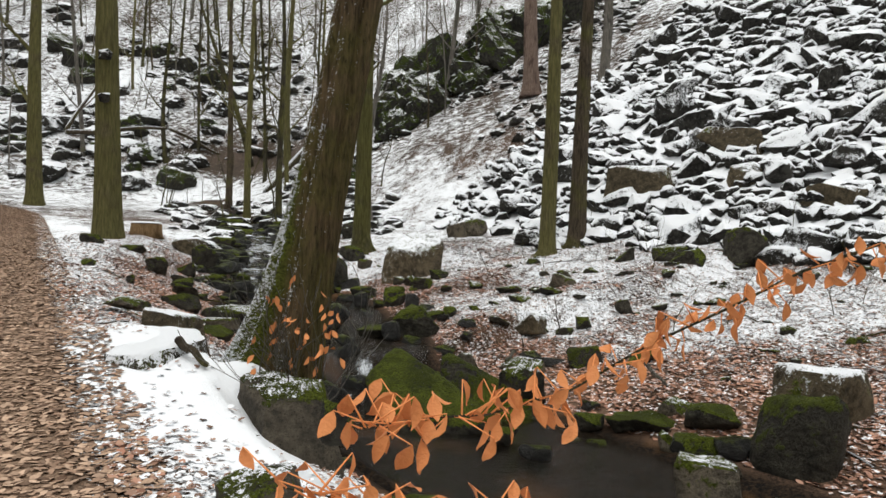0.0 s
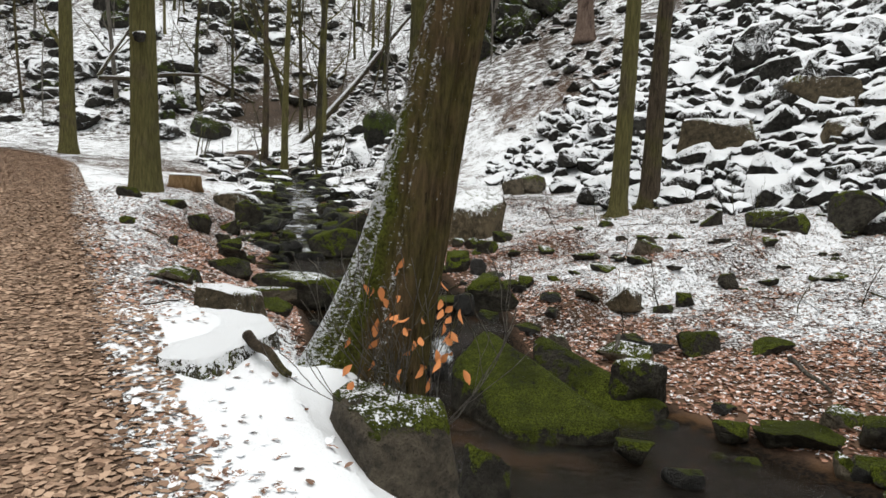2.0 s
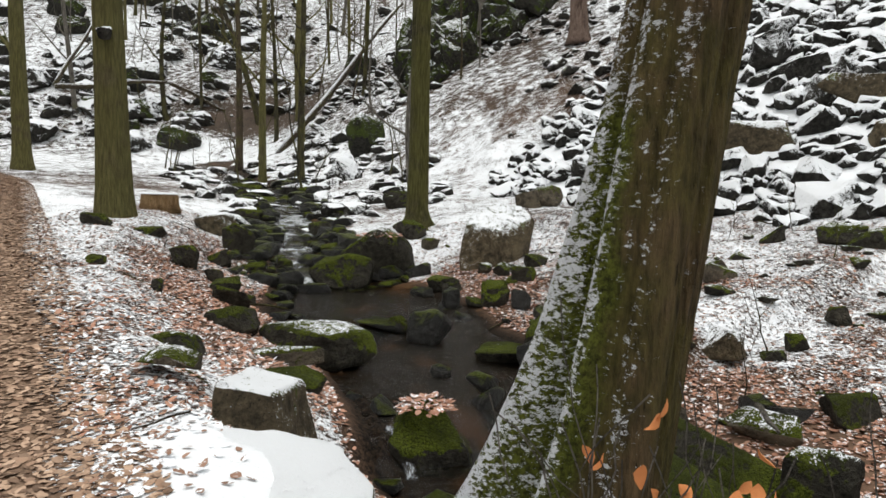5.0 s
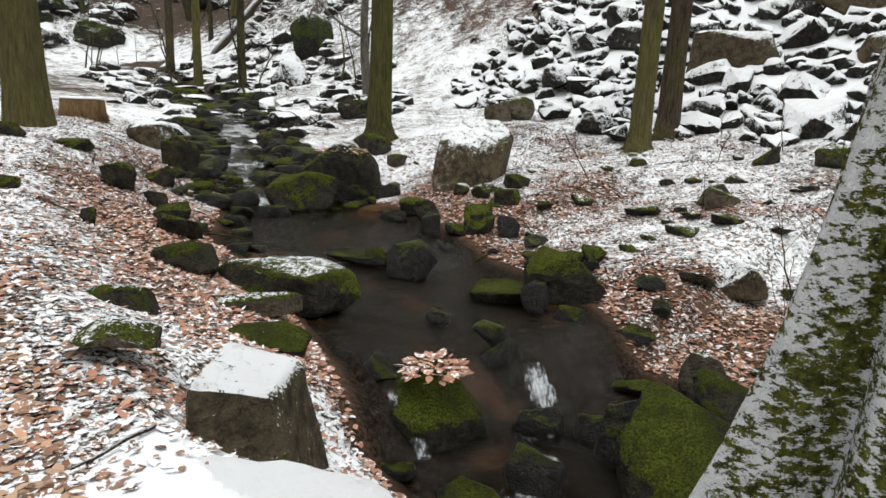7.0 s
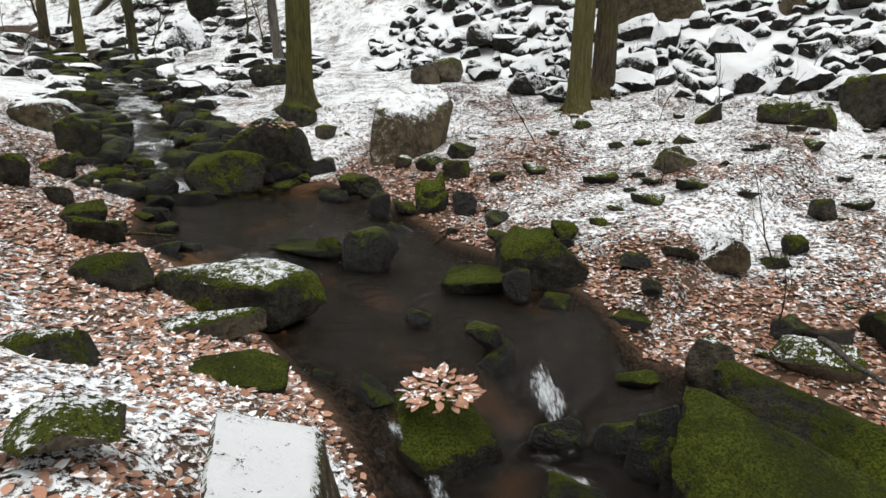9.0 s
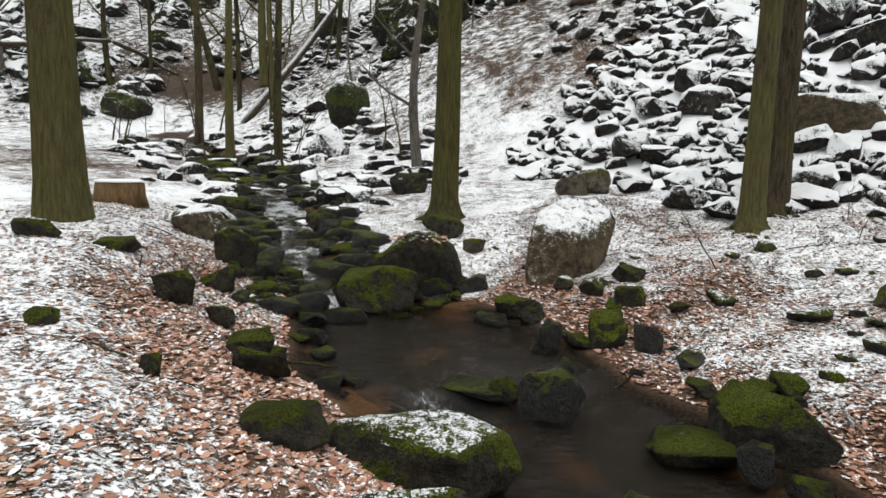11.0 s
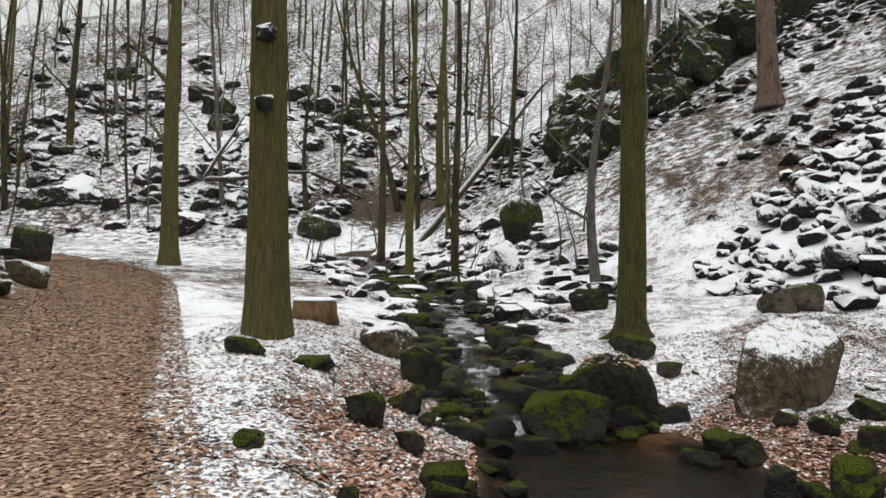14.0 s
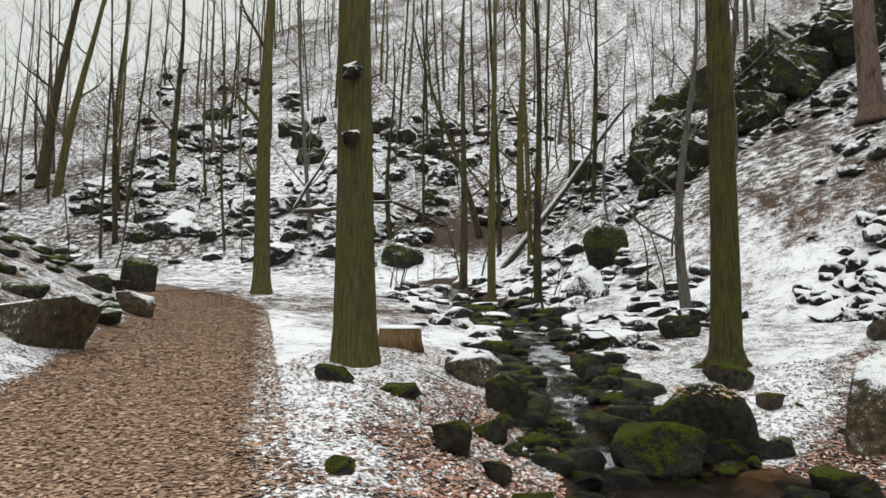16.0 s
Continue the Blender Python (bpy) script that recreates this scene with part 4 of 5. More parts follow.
rock("boulder", "small mossy stone in snow", -0.74, 15.31, (0.36, 0.29, 0.34), MOSSY_DUSTED, 478, z=1.93, turn=-20, detail=4)
rock("boulder", "small mossy stone in snow", -0.40, 14.73, (0.40, 0.32, 0.34), MOSSY, 479, z=1.92, turn=-23, detail=6)
rock("boulder", "small mossy stone in snow", -0.10, 15.64, (0.49, 0.39, 0.31), MOSSY, 480, z=2.08, turn=-23, detail=4)
rock("boulder", "small mossy stone in snow", -1.02, 15.75, (0.31, 0.25, 0.26), MOSSY_DUSTED, 481, z=1.91, turn=-18, detail=4)
rock("boulder", "dark stone on the far bank", -0.58, 13.61, (0.35, 0.28, 0.41), WET, 482, z=1.63, turn=-26, detail=6)
rock("boulder", "square tan stone below the dark tree", -2.11, 17.74, (0.42, 0.34, 0.36), GREY, 483, z=2.20, turn=-9, detail=4)
rock("boulder", "mossy stone beside the crooked tree", -3.08, 22.95, (0.85, 0.68, 0.67), MOSSY, 484, z=3.10, turn=-3, detail=4)
slab("large squared boulder with a tilted snowy top at the pool", ((-1.38, 16.4, 2.78), (-1.04, 16.1, 2.62), (-0.69, 16.15, 2.42), (-0.62, 16.2, 2.1), (-1.5, 16.25, 2.05), (-1.17, 16.7, 3.0), (-0.8, 16.95, 3.14), (-0.2, 17.0, 3.12), (0.05, 16.7, 2.85), (-0.24, 16.4, 2.42), (-1.4, 16.0, 1.4), (-0.75, 16.15, 1.3), (-0.1, 17.1, 1.5), (-1.3, 17.1, 1.6)), CAPPED, 487, rough=0.025)
rock("boulder", "large smooth boulder under a thick cap of snow", 6.15, 20.49, (2.10, 1.47, 1.30), CAPPED, 486, z=4.73, turn=-17, detail=3, flat=0.75)
rock("boulder", "large angular boulder with a snowy top in the scree", 8.78, 19.98, (1.97, 1.38, 1.63), CAPPED, 487, z=5.87, turn=-24, detail=3)
rock("boulder", "squat snow-topped boulder in the scree", 8.45, 18.33, (0.92, 0.74, 0.94), CAPPED, 488, z=4.88, turn=-25, detail=3)
rock("boulder", "dark leaning block in the scree", 10.55, 20.67, (2.34, 1.64, 1.35), SNOWY, 489, z=6.93, turn=-27, detail=3)
rock("boulder", "broad boulder with a snowy top in the scree", 9.60, 16.03, (1.42, 1.00, 0.81), CAPPED, 490, z=4.14, turn=-31, detail=4)
rock("boulder", "long snowy slab at the scree's top", 10.39, 29.65, (3.27, 2.29, 1.29), SNOWY, 491, z=11.14, turn=-19, detail=3)
rock("boulder", "large dark block in the scree", 11.92, 18.20, (1.38, 1.11, 1.52), SNOWY, 492, z=6.68, turn=-33, detail=3)
rock("boulder", "large dark block in the scree", 12.49, 19.39, (1.12, 0.90, 1.01), SNOWY, 493, z=7.58, turn=-33, detail=3)
rock("boulder", "tan stone under the scree", 0.57, 21.01, (0.84, 0.67, 0.60), GREY, 494, z=3.21, turn=-10, detail=3)

rock("boulder", "wet dark ledge stone at the lip of the falls", -1.2, 9.15, (0.5, 0.3, 0.5), WET, 496, z=0.80, turn=-35, detail=6, flat=0.7)
rock("boulder", "wet dark ledge stone at the lip of the falls", -0.75, 9.0, (0.42, 0.3, 0.55), WET, 497, z=0.80, turn=-30, detail=6)
rock("boulder", "leaning black stone beside the leafy block", -1.4, 9.75, (0.42, 0.3, 0.5), WET, 498, z=1.14, turn=30, tilt=(0, 20), detail=6)
rock("boulder", "dark mossy stone wedged beside the slab", -0.62, 8.3, (0.45, 0.4, 0.75), MOSSY, 499, z=0.95, turn=10, detail=6)

# ---- tree stump ----
stump = new("tree_stump")
stump.matrix_basis = pose(-8.35, 18.4, ground_z(-8.35, 18.4) - 0.1)
bm = bmesh.new()
tube(bm, [(0, 0, 0), (0, 0, .2), (0.01, 0, .43)], [0.46, 0.41, 0.39], 28, 3, 0.08)
part("trunk", bm, CUT_WOOD, stump)
bm = bmesh.new()
tube(bm, [(0, 0, .432), (0, 0, .46), (0, 0, .48)], [0.40, 0.39, 0.34], 28, 3, 0.04)
part("snow_cap", bm, nodes("plain_snow")[0], stump, "thin layer of snow")
bpy.data.materials["plain_snow"].node_tree.nodes["Principled BSDF"].inputs["Base Color"].default_value = (*SNOW, 1)
tagged(stump, "sawn tree stump with pale wood and a snowy top", "stump")


# ---- scree: angular blocks with snow on top ----
def scatter(name, label, spots, meshes, group, sizes, seed, sink=0.3, slope=8):
    rnd = random.Random(seed)
    for (x, y), k in zip(spots, sizes):
        ob = new(name, rnd.choice(meshes))
        ob.matrix_basis = pose(x, y, ground_z(x, y) + k * (0.35 - sink), rnd.uniform(-slope, slope), rnd.uniform(-slope, slope), rnd.uniform(0, 360)) @ Matrix.Diagonal((k, k * rnd.uniform(.75, 1.1), k * rnd.uniform(.7, 1.1), 1))
        tagged(ob, label, "rock", group)


def heap(name, label, spots, meshes, sizes, seed, material):
    """Many stones joined into one mesh."""
    rnd = random.Random(seed)
    V, Fs, n = [], [], 0
    data = []
    for me in meshes:
        v = np.empty(len(me.vertices) * 3)
        me.vertices.foreach_get("co", v)
        f = np.empty(len(me.polygons) * 3, np.int32)
        me.polygons.foreach_get("vertices", f)
        data.append((v.reshape(-1, 3), f.reshape(-1, 3)))
    P = np.array(spots)
    for (x, y), z, k in zip(spots, height(P[:, 0], P[:, 1]), sizes):
        v, f = rnd.choice(data)
        m = np.array(pose(x, y, z + k * 0.13, rnd.uniform(-22, 22), rnd.uniform(-22, 22), rnd.uniform(0, 360)))
        V.append((v * k) @ m[:3, :3].T + m[:3, 3])
        Fs.append(f + n)
        n += len(v)
    ob = raw(name, np.concatenate(V), np.concatenate(Fs), material)
    tagged(ob, label, "rocks", kind="stuff")


def stone_set(name, material, seeds, detail, flatness=0.65, points=14, rough=0.05):
    out = []
    for q in seeds:
        me = boulder_mesh(name, q, (1.25, 1.0, flatness), detail, points, rough)
        me.materials.append(material)
        out.append(me)
    return out


rnd = random.Random(5)
spots, sizes = [], []
while len(spots) < 900:
    x, y = rnd.uniform(-1, 24), rnd.uniform(12.5, 34)
    u, s = us(x, y)
    h = HILL(x, y) - float(FLATZ(u, s))
    if h < -0.55 or h > 9 or y > 24.5 + 0.75 * x or (h < 0 and rnd.random() > 0.35):
        continue
    k = rnd.choice((0.35, 0.45, 0.55, 0.7, 0.95)) * (1.2 if h > 1.5 else 1.0) * rnd.uniform(.8, 1.25)
    if any((x - a) ** 2 + (y - b) ** 2 < (0.36 * (k + c)) ** 2 for (a, b), c in zip(spots, sizes)) or math.hypot(x - 3.4, y - 17.8) < 0.9:
        continue
    spots.append((x, y))
    sizes.append(k)
order = sorted(range(len(spots)), key=lambda i: -sizes[i] / (6 + spots[i][1] + 0.5 * abs(spots[i][0])))
blocks = stone_set("scree_block", SNOWY, range(60, 76), 4, 0.8, 18, 0.09)
near, far = order[:290], order[290:]
scatter("scree_block", "angular grey scree block capped with snow", [spots[i] for i in near], blocks, "scree blocks on the slope", [sizes[i] for i in near], 6, 0.22, 22)
rubble, grit = [spots[i] for i in far], [sizes[i] for i in far]
while len(rubble) < 2400:
    x, y = rnd.uniform(-1, 24), rnd.uniform(12.5, 36)
    u, s = us(x, y)
    h = HILL(x, y) - float(FLATZ(u, s))
    if h < -0.4 or h > 10 or y > 25.5 + 0.8 * x or rnd.random() > 0.25 + 0.75 * min(1, max(0, h + .3)):
        continue
    rubble.append((x, y))
    grit.append(rnd.uniform(.2, .55))
heap("scree", "smaller angular scree rubble capped with snow", rubble, stone_set("scree_rubble", SNOWY, range(140, 150), 1, 0.8, 13, 0.08), grit, 7, SNOWY)

# ---- brook stones ----
rnd = random.Random(8)
spots, sizes = [], []
while len(spots) < 400:
    s = 3.8 + 16.2 * rnd.random() ** 1.5
    u = rnd.uniform(float(LEFT(s)) - 0.9, float(RIGHT(s)) + 0.9)
    x, y = xy(u, s)
    k = rnd.choice((0.16, 0.22, 0.3, 0.4, 0.55)) * rnd.uniform(.8, 1.2)
    if any((x - a) ** 2 + (y - b) ** 2 < (0.34 * (k + c)) ** 2 for (a, b), c in zip(spots, sizes)):
        continue
    spots.append((x, y))
    sizes.append(k)
half = len(spots) // 2
scatter("brook_stone", "dark wet stone in the brook's bed", spots[:half], stone_set("brook_stone", WET, range(80, 88), 3, 0.75, 22), "brook stones", sizes[:half], 9, 0.24)
half2 = half + 110
scatter("brook_stone", "dark wet stone in the brook's bed", spots[half2:], stone_set("brook_stone", WET, range(150, 156), 3, 0.75, 22), "brook stones", sizes[half2:], 11, 0.24)
scatter("brook_stone", "dark mossy stone in the brook's bed", spots[half:half2], stone_set("brook_stone", MOSSY, range(88, 96), 3, 0.75, 22), "brook stones", sizes[half:half2], 10, 0.24)

# edge stones round the pool and the lower brook
rnd = random.Random(18)
spots, sizes = [], []
while len(spots) < 60:
    s = rnd.uniform(-12, 3.8)
    side = rnd.random() < 0.3
    u = float(LEFT(s)) + rnd.gauss(-0.05, 0.2) if side else float(RIGHT(s)) + abs(rnd.gauss(0, 0.7)) - 0.3
    x, y = xy(u, s)
    k = rnd.choice((0.14, 0.2, 0.26, 0.34)) * rnd.uniform(.8, 1.2)
    if any((x - a) ** 2 + (y - b) ** 2 < (0.4 * (k + c)) ** 2 for (a, b), c in zip(spots, sizes)):
        continue
    spots.append((x, y))
    sizes.append(k)
scatter("bank_stone", "mossy dark stone on the brook's edge", spots[:20], stone_set("bank_stone", MOSSY, range(100, 106), 3, 0.7), "bank stones", sizes[:20], 19, 0.15)
scatter("bank_stone", "dark wet stone on the brook's edge", spots[20:], stone_set("bank_stone", WET, range(106, 110), 3, 0.7), "bank stones", sizes[20:], 20, 0.15)

# stones strewn over the far bank
rnd = random.Random(28)
spots, sizes = [], []
while len(spots) < 90:
    x, y = rnd.uniform(-2, 9), rnd.uniform(6, 19)
    u, s = us(x, y)
    if u < RIGHT(s) + 0.5 or HILL(x, y) - float(FLATZ(u, s)) > -0.3:
        continue
    spots.append((x, y))
    sizes.append(rnd.choice((0.12, 0.18, 0.24, 0.34)) * rnd.uniform(.8, 1.2))
scatter("field_stone", "small mossy stone among leaves and snow", spots, stone_set("field_stone", MOSSY_DUSTED, range(120, 126), 3, 0.6), "stones strewn on the far bank", sizes, 29, 0.25)

# rocky flat upstream
rnd = random.Random(38)
spots, sizes = [], []
while len(spots) < 170:
    s = rnd.uniform(9, 27)
    u = rnd.uniform(float(EDGE(s)) + 0.8, float(RIGHT(s)) + 5)
    if float(LEFT(s)) + .2 < u < float(RIGHT(s)) - .2:
        continue
    x, y = xy(u, s)
    spots.append((x, y))
    sizes.append(rnd.choice((0.3, 0.4, 0.55, 0.8)) * rnd.uniform(.8, 1.2))
scatter("flat_stone", "flat dark stone with patchy snow on the brook flat", spots, stone_set("flat_stone", LEDGE, range(130, 138), 3, 0.65, 22), "stones on the brook flat", sizes, 39, 0.28)

# ---- cliff outcrop and hillside rocks ----
rnd = random.Random(47)
for i in range(60):
    f = rnd.random()
    x = -3.2 + 12.5 * f
    y = 38.2 + 7.0 * f + rnd.uniform(-1.2, 4.5)
    k = rnd.uniform(1.1, 2.9)
    rock("cliff_rock", "dark mossy cliff rock on the wooded slope", x, y, (k * 1.3, k, k * rnd.uniform(1.1, 1.7)), CLIFF, 700 + i, detail=7, points=26, rough=0.2, sink=0.3, turn=rnd.uniform(-30, 60), tilt=(rnd.uniform(-15, 20), rnd.uniform(-20, 20)), group="cliff outcrop")
rock("cliff_rock", "dark overhanging rock on the slope", -7.0, 46.2, (2.4, 2.0, 2.2), CLIFF, 199, detail=6, points=16, tilt=(0, 30), turn=30, group="cliff outcrop")
rnd = random.Random(48)
for i in range(150):
    x, y = rnd.uniform(-46, -17), rnd.uniform(33, 62)
    if 0.69 * y - 0.0975 * x - 25 < float(us(x, y)[1]) * 0.09 + 2.6:
        continue
    k = rnd.uniform(0.6, 1.7)
    rock("ledge_rock", "dark rock ledge with snow on the far slope", x, y, (k * 1.7, k * 1.3, k * 1.0), SNOWY if i % 3 else CLIFF, 250 + i, detail=6, points=24, rough=0.12, sink=0.42, turn=rnd.uniform(-40, 40), tilt=(rnd.uniform(-25, 10), rnd.uniform(-15, 15)), group="ledges on the far slope")

def strewn(seed, xs, ys, n):
    g = np.random.default_rng(seed)
    return g.uniform(*xs, n), g.uniform(*ys, n), g


x, y, g = strewn(49, (-9, 17), (20, 48), 4000)
u, s = us(x, y)
h = HILL(x, y) - FLATZ(u, s)
keep = (h > 0.2) & (y > 23.5 + 0.75 * x) & (fbm(x, y, 3.0, 90) > 0.0)
spots = list(zip(x[keep], y[keep]))[:800]
heap("hillside_rubble", "small dark stones poking through snow on the hillside", spots, stone_set("hill_stone", LEDGE, range(160, 168), 1, 0.7, 12), g.choice((0.18, 0.25, 0.35, 0.6), len(spots)), 50, LEDGE)
x, y, g = strewn(51, (-60, -6), (36, 75), 5000)
z = height(x, y)
keep = (0.69 * y - 0.0975 * x - 25 > z - 2.5) & (z > 6) & (fbm(x, y, 5.0, 95) > 0.06)
spots = list(zip(x[keep], y[keep]))[:360]
heap("far_rubble", "dark stones and ledges poking through snow on the far slope", spots, stone_set("far_stone", LEDGE, range(170, 178), 1, 0.6, 12), g.choice((0.3, 0.45, 0.7, 1.2), len(spots)), 51, LEDGE)
x, y, g = strewn(52, (-30, -4), (2, 30), 4000)
u, s = us(x, y)
keep = (u < path_edge(s) - 3.0) & (u > path_edge(s) - 11) & (s > 3) & (fbm(x, y, 2.0, 96) > 0.02)
spots = list(zip(x[keep], y[keep]))[:150]
scatter("verge_stone", "dark mossy stone on the slope above the path", spots, stone_set("verge_stone", MOSSY_DUSTED, range(180, 186), 3, 0.6, 16), "stones above the path", g.choice((0.2, 0.3, 0.45, 0.7), len(spots)), 53, 0.25)

# ---- woods on the slopes ----
rnd = random.Random(58)
kinds = []
for i in range(10):
    kinds.append(tree("bare woodland tree on the slope", 0, -150 - 4 * i, rnd.uniform(.14, .36), rnd.uniform(17, 25), (BARK_DARK, BARK_DARK, BARK_GREY, BARK, BARK_BROWN)[i % 5], 300 + i, lean=(rnd.uniform(-.06, .06), rnd.uniform(-.05, .05)), bend=rnd.uniform(.1, .35), flare=1.4, sides=10, ridge=0.05, limbs=13, first=0.22, depth=1, group="bare trees on the slopes", z=0))
count = 0
while count < 150:
    x, y = rnd.uniform(-95, 40), rnd.uniform(30, 110) if count % 3 else rnd.uniform(36, 66)
    z = ground_z(x, y)
    if max(0.69 * y - 0.0975 * x - 25, HILL(x, y)) < z - 1.5 or z < 5.6 or (x > -4 and y < 48 and rnd.random() < .85) or (x > -32 and y < 75 and rnd.random() < .45):
        continue
    copy_thing(kinds[count % 10], pose(x, y, z - 0.15, 0, 0, rnd.uniform(0, 360)))
    count += 1
for k, ob in enumerate(kinds):
    x, y = -20 - 3.3 * k, 64 + 2.1 * k
    ob.matrix_basis = pose(x, y, ground_z(x, y) - 0.15)


# thin crooked undergrowth
rnd = random.Random(59)
thin = [tree("thin crooked young tree on the wooded slope", 0, -250 - 4 * i, rnd.uniform(.06, .13), rnd.uniform(6, 11), (BARK_DARK, BARK_BROWN, BARK_GREY)[i % 3], 340 + i, lean=(rnd.uniform(-.12, .12), rnd.uniform(-.08, .08)), bend=rnd.uniform(.2, .5), flare=1.2, sides=7, ridge=0.0, limbs=6, first=0.25, depth=1, group="undergrowth on the slopes", z=0) for i in range(6)]
count = 0
while count < 60:
    x, y = rnd.uniform(-62, 8), rnd.uniform(34, 72)
    z = ground_z(x, y)
    if z < 5.4 or max(0.69 * y - 0.0975 * x - 25, HILL(x, y)) < z - 1.5:
        continue
    copy_thing(thin[count % 6], pose(x, y, z - 0.1, 0, 0, rnd.uniform(0, 360)))
    count += 1
for k, ob in enumerate(thin):
    x, y = -16 - 3.1 * k, 50 + 1.7 * k
    ob.matrix_basis = pose(x, y, ground_z(x, y) - 0.1)


# ---- fallen trunks ----
def log(label, a, b, r, material, seed):
    bm = bmesh.new()
    A, B = Vector(a), Vector(b)
    n = 10
    pts = [A.lerp(B, i / (n - 1)) - A + Vector((0, 0, 0.15 * math.sin(i + seed))) * r * 3 for i in range(n)]
    tube(bm, pts, [r * (1 - 0.5 * i / n) for i in range(n)], 14, seed, 0.06)
    ob = link("fallen_log", bm, material)
    ob.matrix_basis = Matrix.Translation(A)
    tagged(ob, label, "log")


log("snow-covered fallen trunk leaning up the slope", (-10.6, 38.9, 5.3), (-4.6, 47.6, 16.0), 0.21, LOG_SNOW, 1)
log("thin fallen trunk lying across the far slope", (-23.7, 40.9, 9.0), (-19.0, 45.3, 10.2), 0.16, LOG_SNOW, 2)
log("fallen branch lying down the far slope", (-19.1, 45.2, 10.2), (-15.9, 46.6, 8.5), 0.14, LOG_SNOW, 4)
log("dead bare branch leaning on the far slope", (-23.7, 40.9, 9.2), (-22.9, 43.9, 13.4), 0.13, LOG_SNOW, 5)
log("short cut branch lying in the snow", (-2.30, 5.74, 2.04), (-1.86, 5.2, 1.95), 0.04, BARK_BROWN, 3)
log("pale barkless stick lying among leaves", (1.06, 9.21, 1.42), (0.87, 8.47, 1.42), 0.03, BARK_GREY, 6)
log("pale stick lying among leaves", (2.56, 8.1, 1.5), (2.6, 7.38, 1.38), 0.028, BARK_GREY, 7)
log("dark wet stick caught at the pool's edge", (-5.1, 12.7, 1.72), (-4.1, 12.75, 1.62), 0.02, BARK_DARK, 8)
rnd = random.Random(77)
for k in range(46):
    x, y = rnd.uniform(-8, 7), rnd.uniform(6, 19)
    u, s = us(x, y)
    if u < 0.6 or LEFT(s) - 0.3 < u < RIGHT(s) + 0.1:
        continue
    a, q = rnd.uniform(0, 6.28), rnd.uniform(.3, .9)
    x2, y2 = x + q * math.cos(a), y + q * math.sin(a)
    log("thin fallen stick among leaves and snow", (x, y, ground_z(x, y) + .02), (x2, y2, ground_z(x2, y2) + .02), rnd.uniform(.007, .016), BARK_DARK if k % 3 else LOG_SNOW, k)


def sapling(label, x, y, h, seed):
    rnd = random.Random(seed)
    bm = bmesh.new()
    limb(bm, rnd, Vector((0, 0, -0.03)), (rnd.uniform(-.3, .3), rnd.uniform(-.3, .3), 1), h, h * 0.011, 1, 5)
    ob = link("sapling", bm, BARK_DARK)
    ob.matrix_basis = pose(x, y, ground_z(x, y))
    tagged(ob, label, "sapling", "bare saplings")


for k in range(26):
    x, y = rnd.uniform(-1, 9), rnd.uniform(8, 20)
    u, s = us(x, y)
    if u > RIGHT(s) + 0.8:
        sapling("thin bare sapling on the far bank", x, y, rnd.uniform(.4, 1.1), k)
for k in range(60):
    x, y = rnd.uniform(-26, -2), rnd.uniform(26, 52)
    u, s = us(x, y)
    if u > 6:
        sapling("thin bare sapling on the slope", x, y, rnd.uniform(1.5, 4.5), 100 + k)


# snow-capped burls on the mature tree
for z in (3.35, 4.35):
    burl = boulder_mesh("burl", int(z * 10), (0.26, 0.24, 0.24), 5, 16, 0.08)
    burl.materials.append(SNOWY)
    ob = new("burl", burl)
    ob.parent = mature
    ob.matrix_basis = pose(0.04, -0.31, z)
    ob["label"] = "dark branch scar capped with snow"


# ---- leaf litter ----
def litter(name, label, x, y, size, material, seed, lift=0.010, tilt=0.22):
    g = np.random.default_rng(seed)
    n = len(x)
    z = height(x, y) + lift
    a = g.uniform(0, 2 * np.pi, n)
    L = size * g.uniform(.7, 1.3, n)
    W = L * g.uniform(.45, .65, n)
    ca, sa = np.cos(a), np.sin(a)
    tx, ty, curl = g.normal(0, tilt, n), g.normal(0, tilt, n), g.uniform(-.15, .3, n)
    shape = ((-.5, 0, 0), (-.15, .5, 1), (.2, .42, 1), (.5, 0, 0), (.2, -.42, 1), (-.15, -.5, 1))
    P = []
    for lx, ly, e in shape:
        px, py = lx * L, ly * W
        P.append(np.stack([x + px * ca - py * sa, y + px * sa + py * ca, z + px * tx + py * ty + e * curl * W * .5], 1))
    v = np.stack(P, 1).reshape(-1, 3)
    i = np.arange(n) * 6
    f = np.concatenate([np.stack([i, i + 5, i + 1, i], 1)[:, :3], np.stack([i + 1, i + 5, i + 4], 1), np.stack([i + 1, i + 4, i + 2], 1), np.stack([i + 2, i + 4, i + 3], 1)])
    ob = raw(name, v, f, material, False)
    tagged(ob, label, "leaves", kind="stuff")


g = np.random.default_rng(4)
s = g.uniform(-12, 24, 80000)
u = g.uniform(-2.75, 0.45, 80000) + path_edge(s)
x, y = xy(u, s)
litter("path_leaves", "trodden brown leaves covering the path", x, y, 0.06, PATH_LEAF, 1, lift=0.007, tilt=0.14)
x, y = g.uniform(-9, 8, 190000), g.uniform(2, 20, 190000)
u, s = us(x, y)
c, p, w = snow_cover(x, y)
keep = (u > 0.2) & (w < 0.3) & (c < 0.75) & (u < 22) & (HILL(x, y) - FLATZ(u, s) < 0.3)
bare = keep & (c < 0.44 + 0.08 * g.random(len(x)))
litter("bare_leaves", "reddish brown fallen leaves beside the brook", x[bare], y[bare], 0.07, LITTER, 2)
dusted = (keep & ~bare & (g.random(len(x)) < 0.5)) | ((u > 0.2) & (w < 0.3) & (s < -2) & (u < 2.2) & (g.random(len(x)) < 0.06))
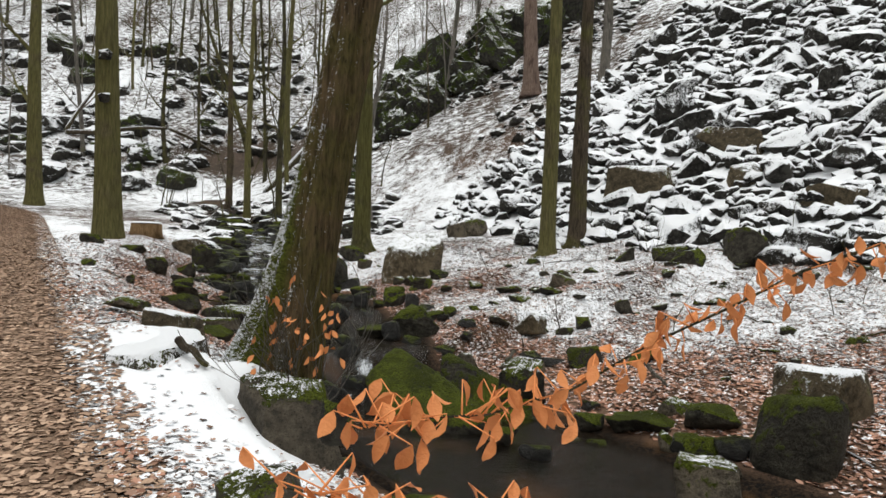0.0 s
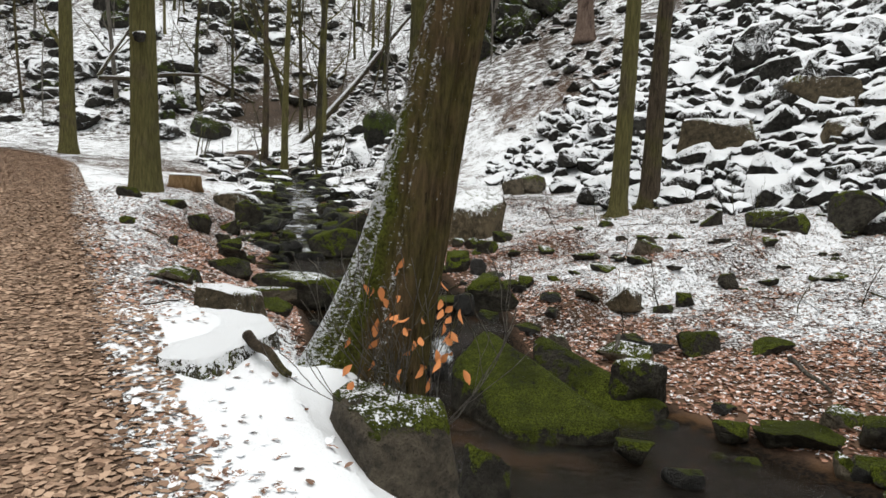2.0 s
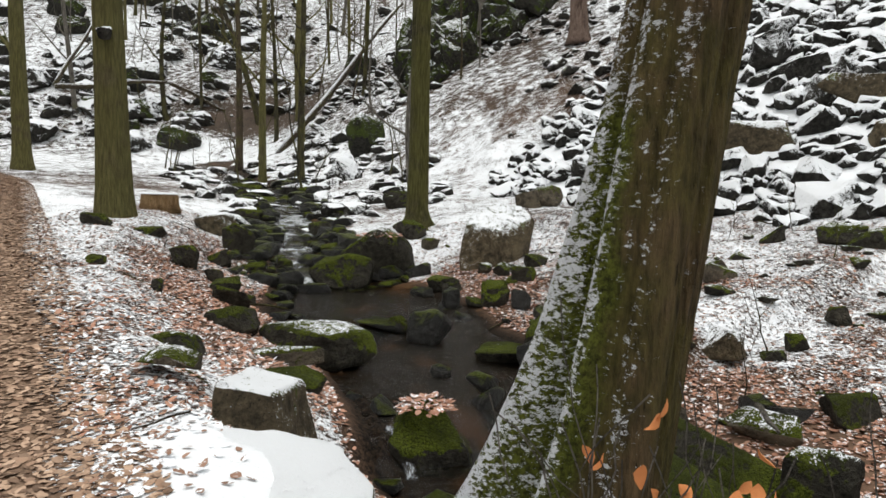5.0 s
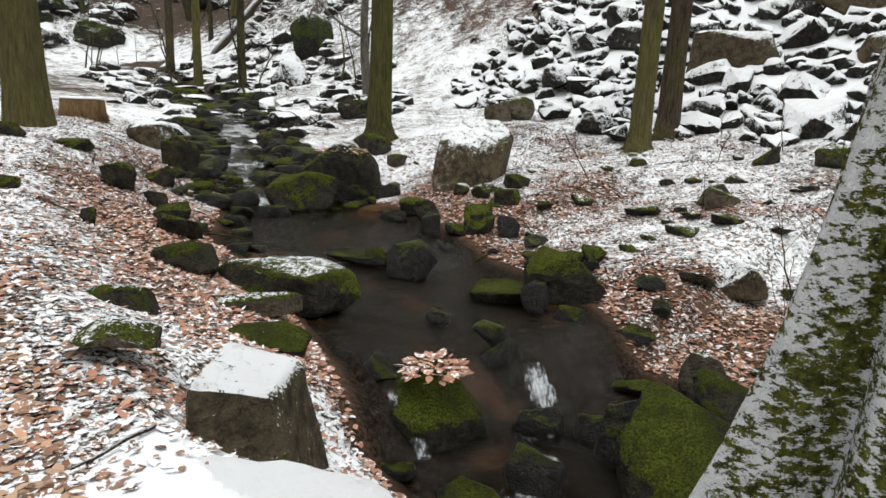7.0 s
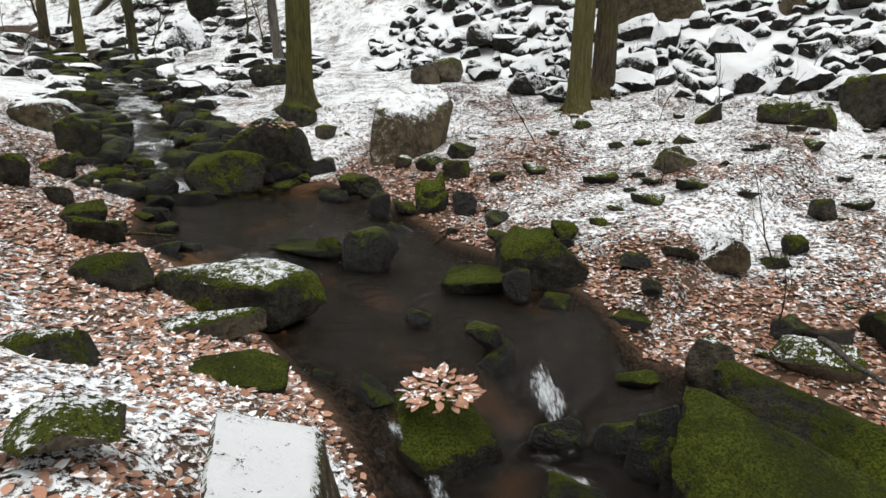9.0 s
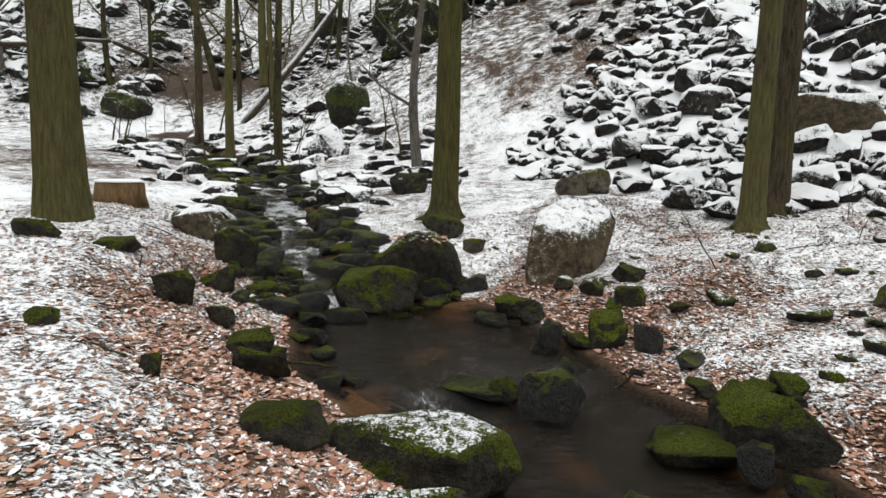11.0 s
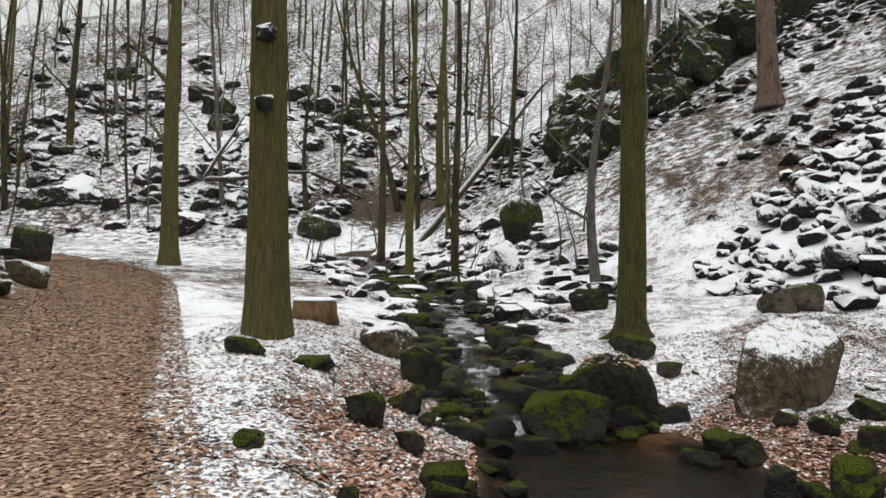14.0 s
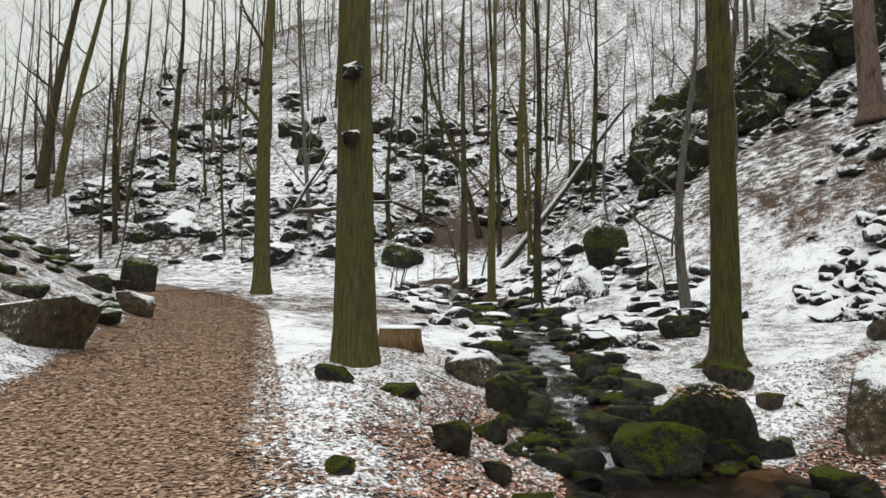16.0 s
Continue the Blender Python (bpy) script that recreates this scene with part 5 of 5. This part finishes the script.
litter("dusted_leaves", "brown fallen leaves dusted with snow", x[dusted], y[dusted], 0.062, LITTER_SNOW, 3)


def leaf_pile(name, label, x, y, z, radius, n, seed, drop=0.25):
    g = np.random.default_rng(seed)
    a, r = g.uniform(0, 6.28, n), radius * np.sqrt(g.uniform(0, 1, n))
    X, Y = x + r * np.cos(a), y + r * np.sin(a)
    litter(name, label, X, Y, 0.085, LITTER, seed, lift=z - height(X, Y) + g.uniform(0, .05, n) - drop * r * r)


leaf_pile("leaf_pile", "reddish fallen leaves heaped on a mossy stone", -2.02, 9.1, 1.395, 0.26, 130, 71)
leaf_pile("leaf_pile", "fallen leaves lying on a broad boulder", -3.1, 16.6, 2.5, 0.5, 90, 72)

# ---- beech twig with dry leaves over the brook ----
def twig(label, pts, radius, leaves, size, seed):
    rnd = random.Random(seed)
    P = [Vector(p) for p in pts]
    e = new("beech_twig")
    e.matrix_basis = Matrix.Translation(P[0])
    bm = bmesh.new()
    tube(bm, [p - P[0] for p in P], [radius * (1 - .8 * i / len(P)) for i in range(len(P))], 7)
    part("stem", bm, BARK_DARK, e)
    for i in range(leaves):
        f = (i + rnd.random()) / leaves * (len(P) - 1)
        k = min(int(f), len(P) - 2)
        at = P[k].lerp(P[k + 1], f - k) - P[0]
        off = Vector((rnd.uniform(-.1, .1), rnd.uniform(-.1, .1), rnd.uniform(-.05, .08)))
        bm = bmesh.new()
        tube(bm, [at, at + off * .6, at + off], [.003, .002, .0015], 4)
        along = Vector((rnd.uniform(-.6, .6), rnd.uniform(-.6, .6), rnd.uniform(-1.2, -.3))).normalized()
        side = along.cross(Vector((rnd.uniform(-1, 1), rnd.uniform(-1, 1), .3))).normalized()
        leaf_mesh(bm, at + off, along, side, size * rnd.uniform(.8, 1.2), size * .58, rnd)
        part("leaf", bm, ORANGE, e)
    tagged(e, label, "twig")


TWIG = "thin beech twig hung with dry orange leaves"
twig(TWIG, [(1.61, 2.38, 3.02), (1.32, 2.38, 2.91), (1.00, 2.26, 2.78), (0.68, 2.11, 2.67), (0.38, 1.87, 2.57), (0.13, 1.70, 2.54), (-0.05, 1.54, 2.57), (-0.17, 1.41, 2.58)], .006, 120, .068, 1)
twig(TWIG, [(0.22, 1.32, 2.42), (0.09, 1.31, 2.45), (-0.08, 1.27, 2.46), (-0.18, 1.23, 2.50), (-0.29, 1.18, 2.54)], .004, 44, .05, 2)
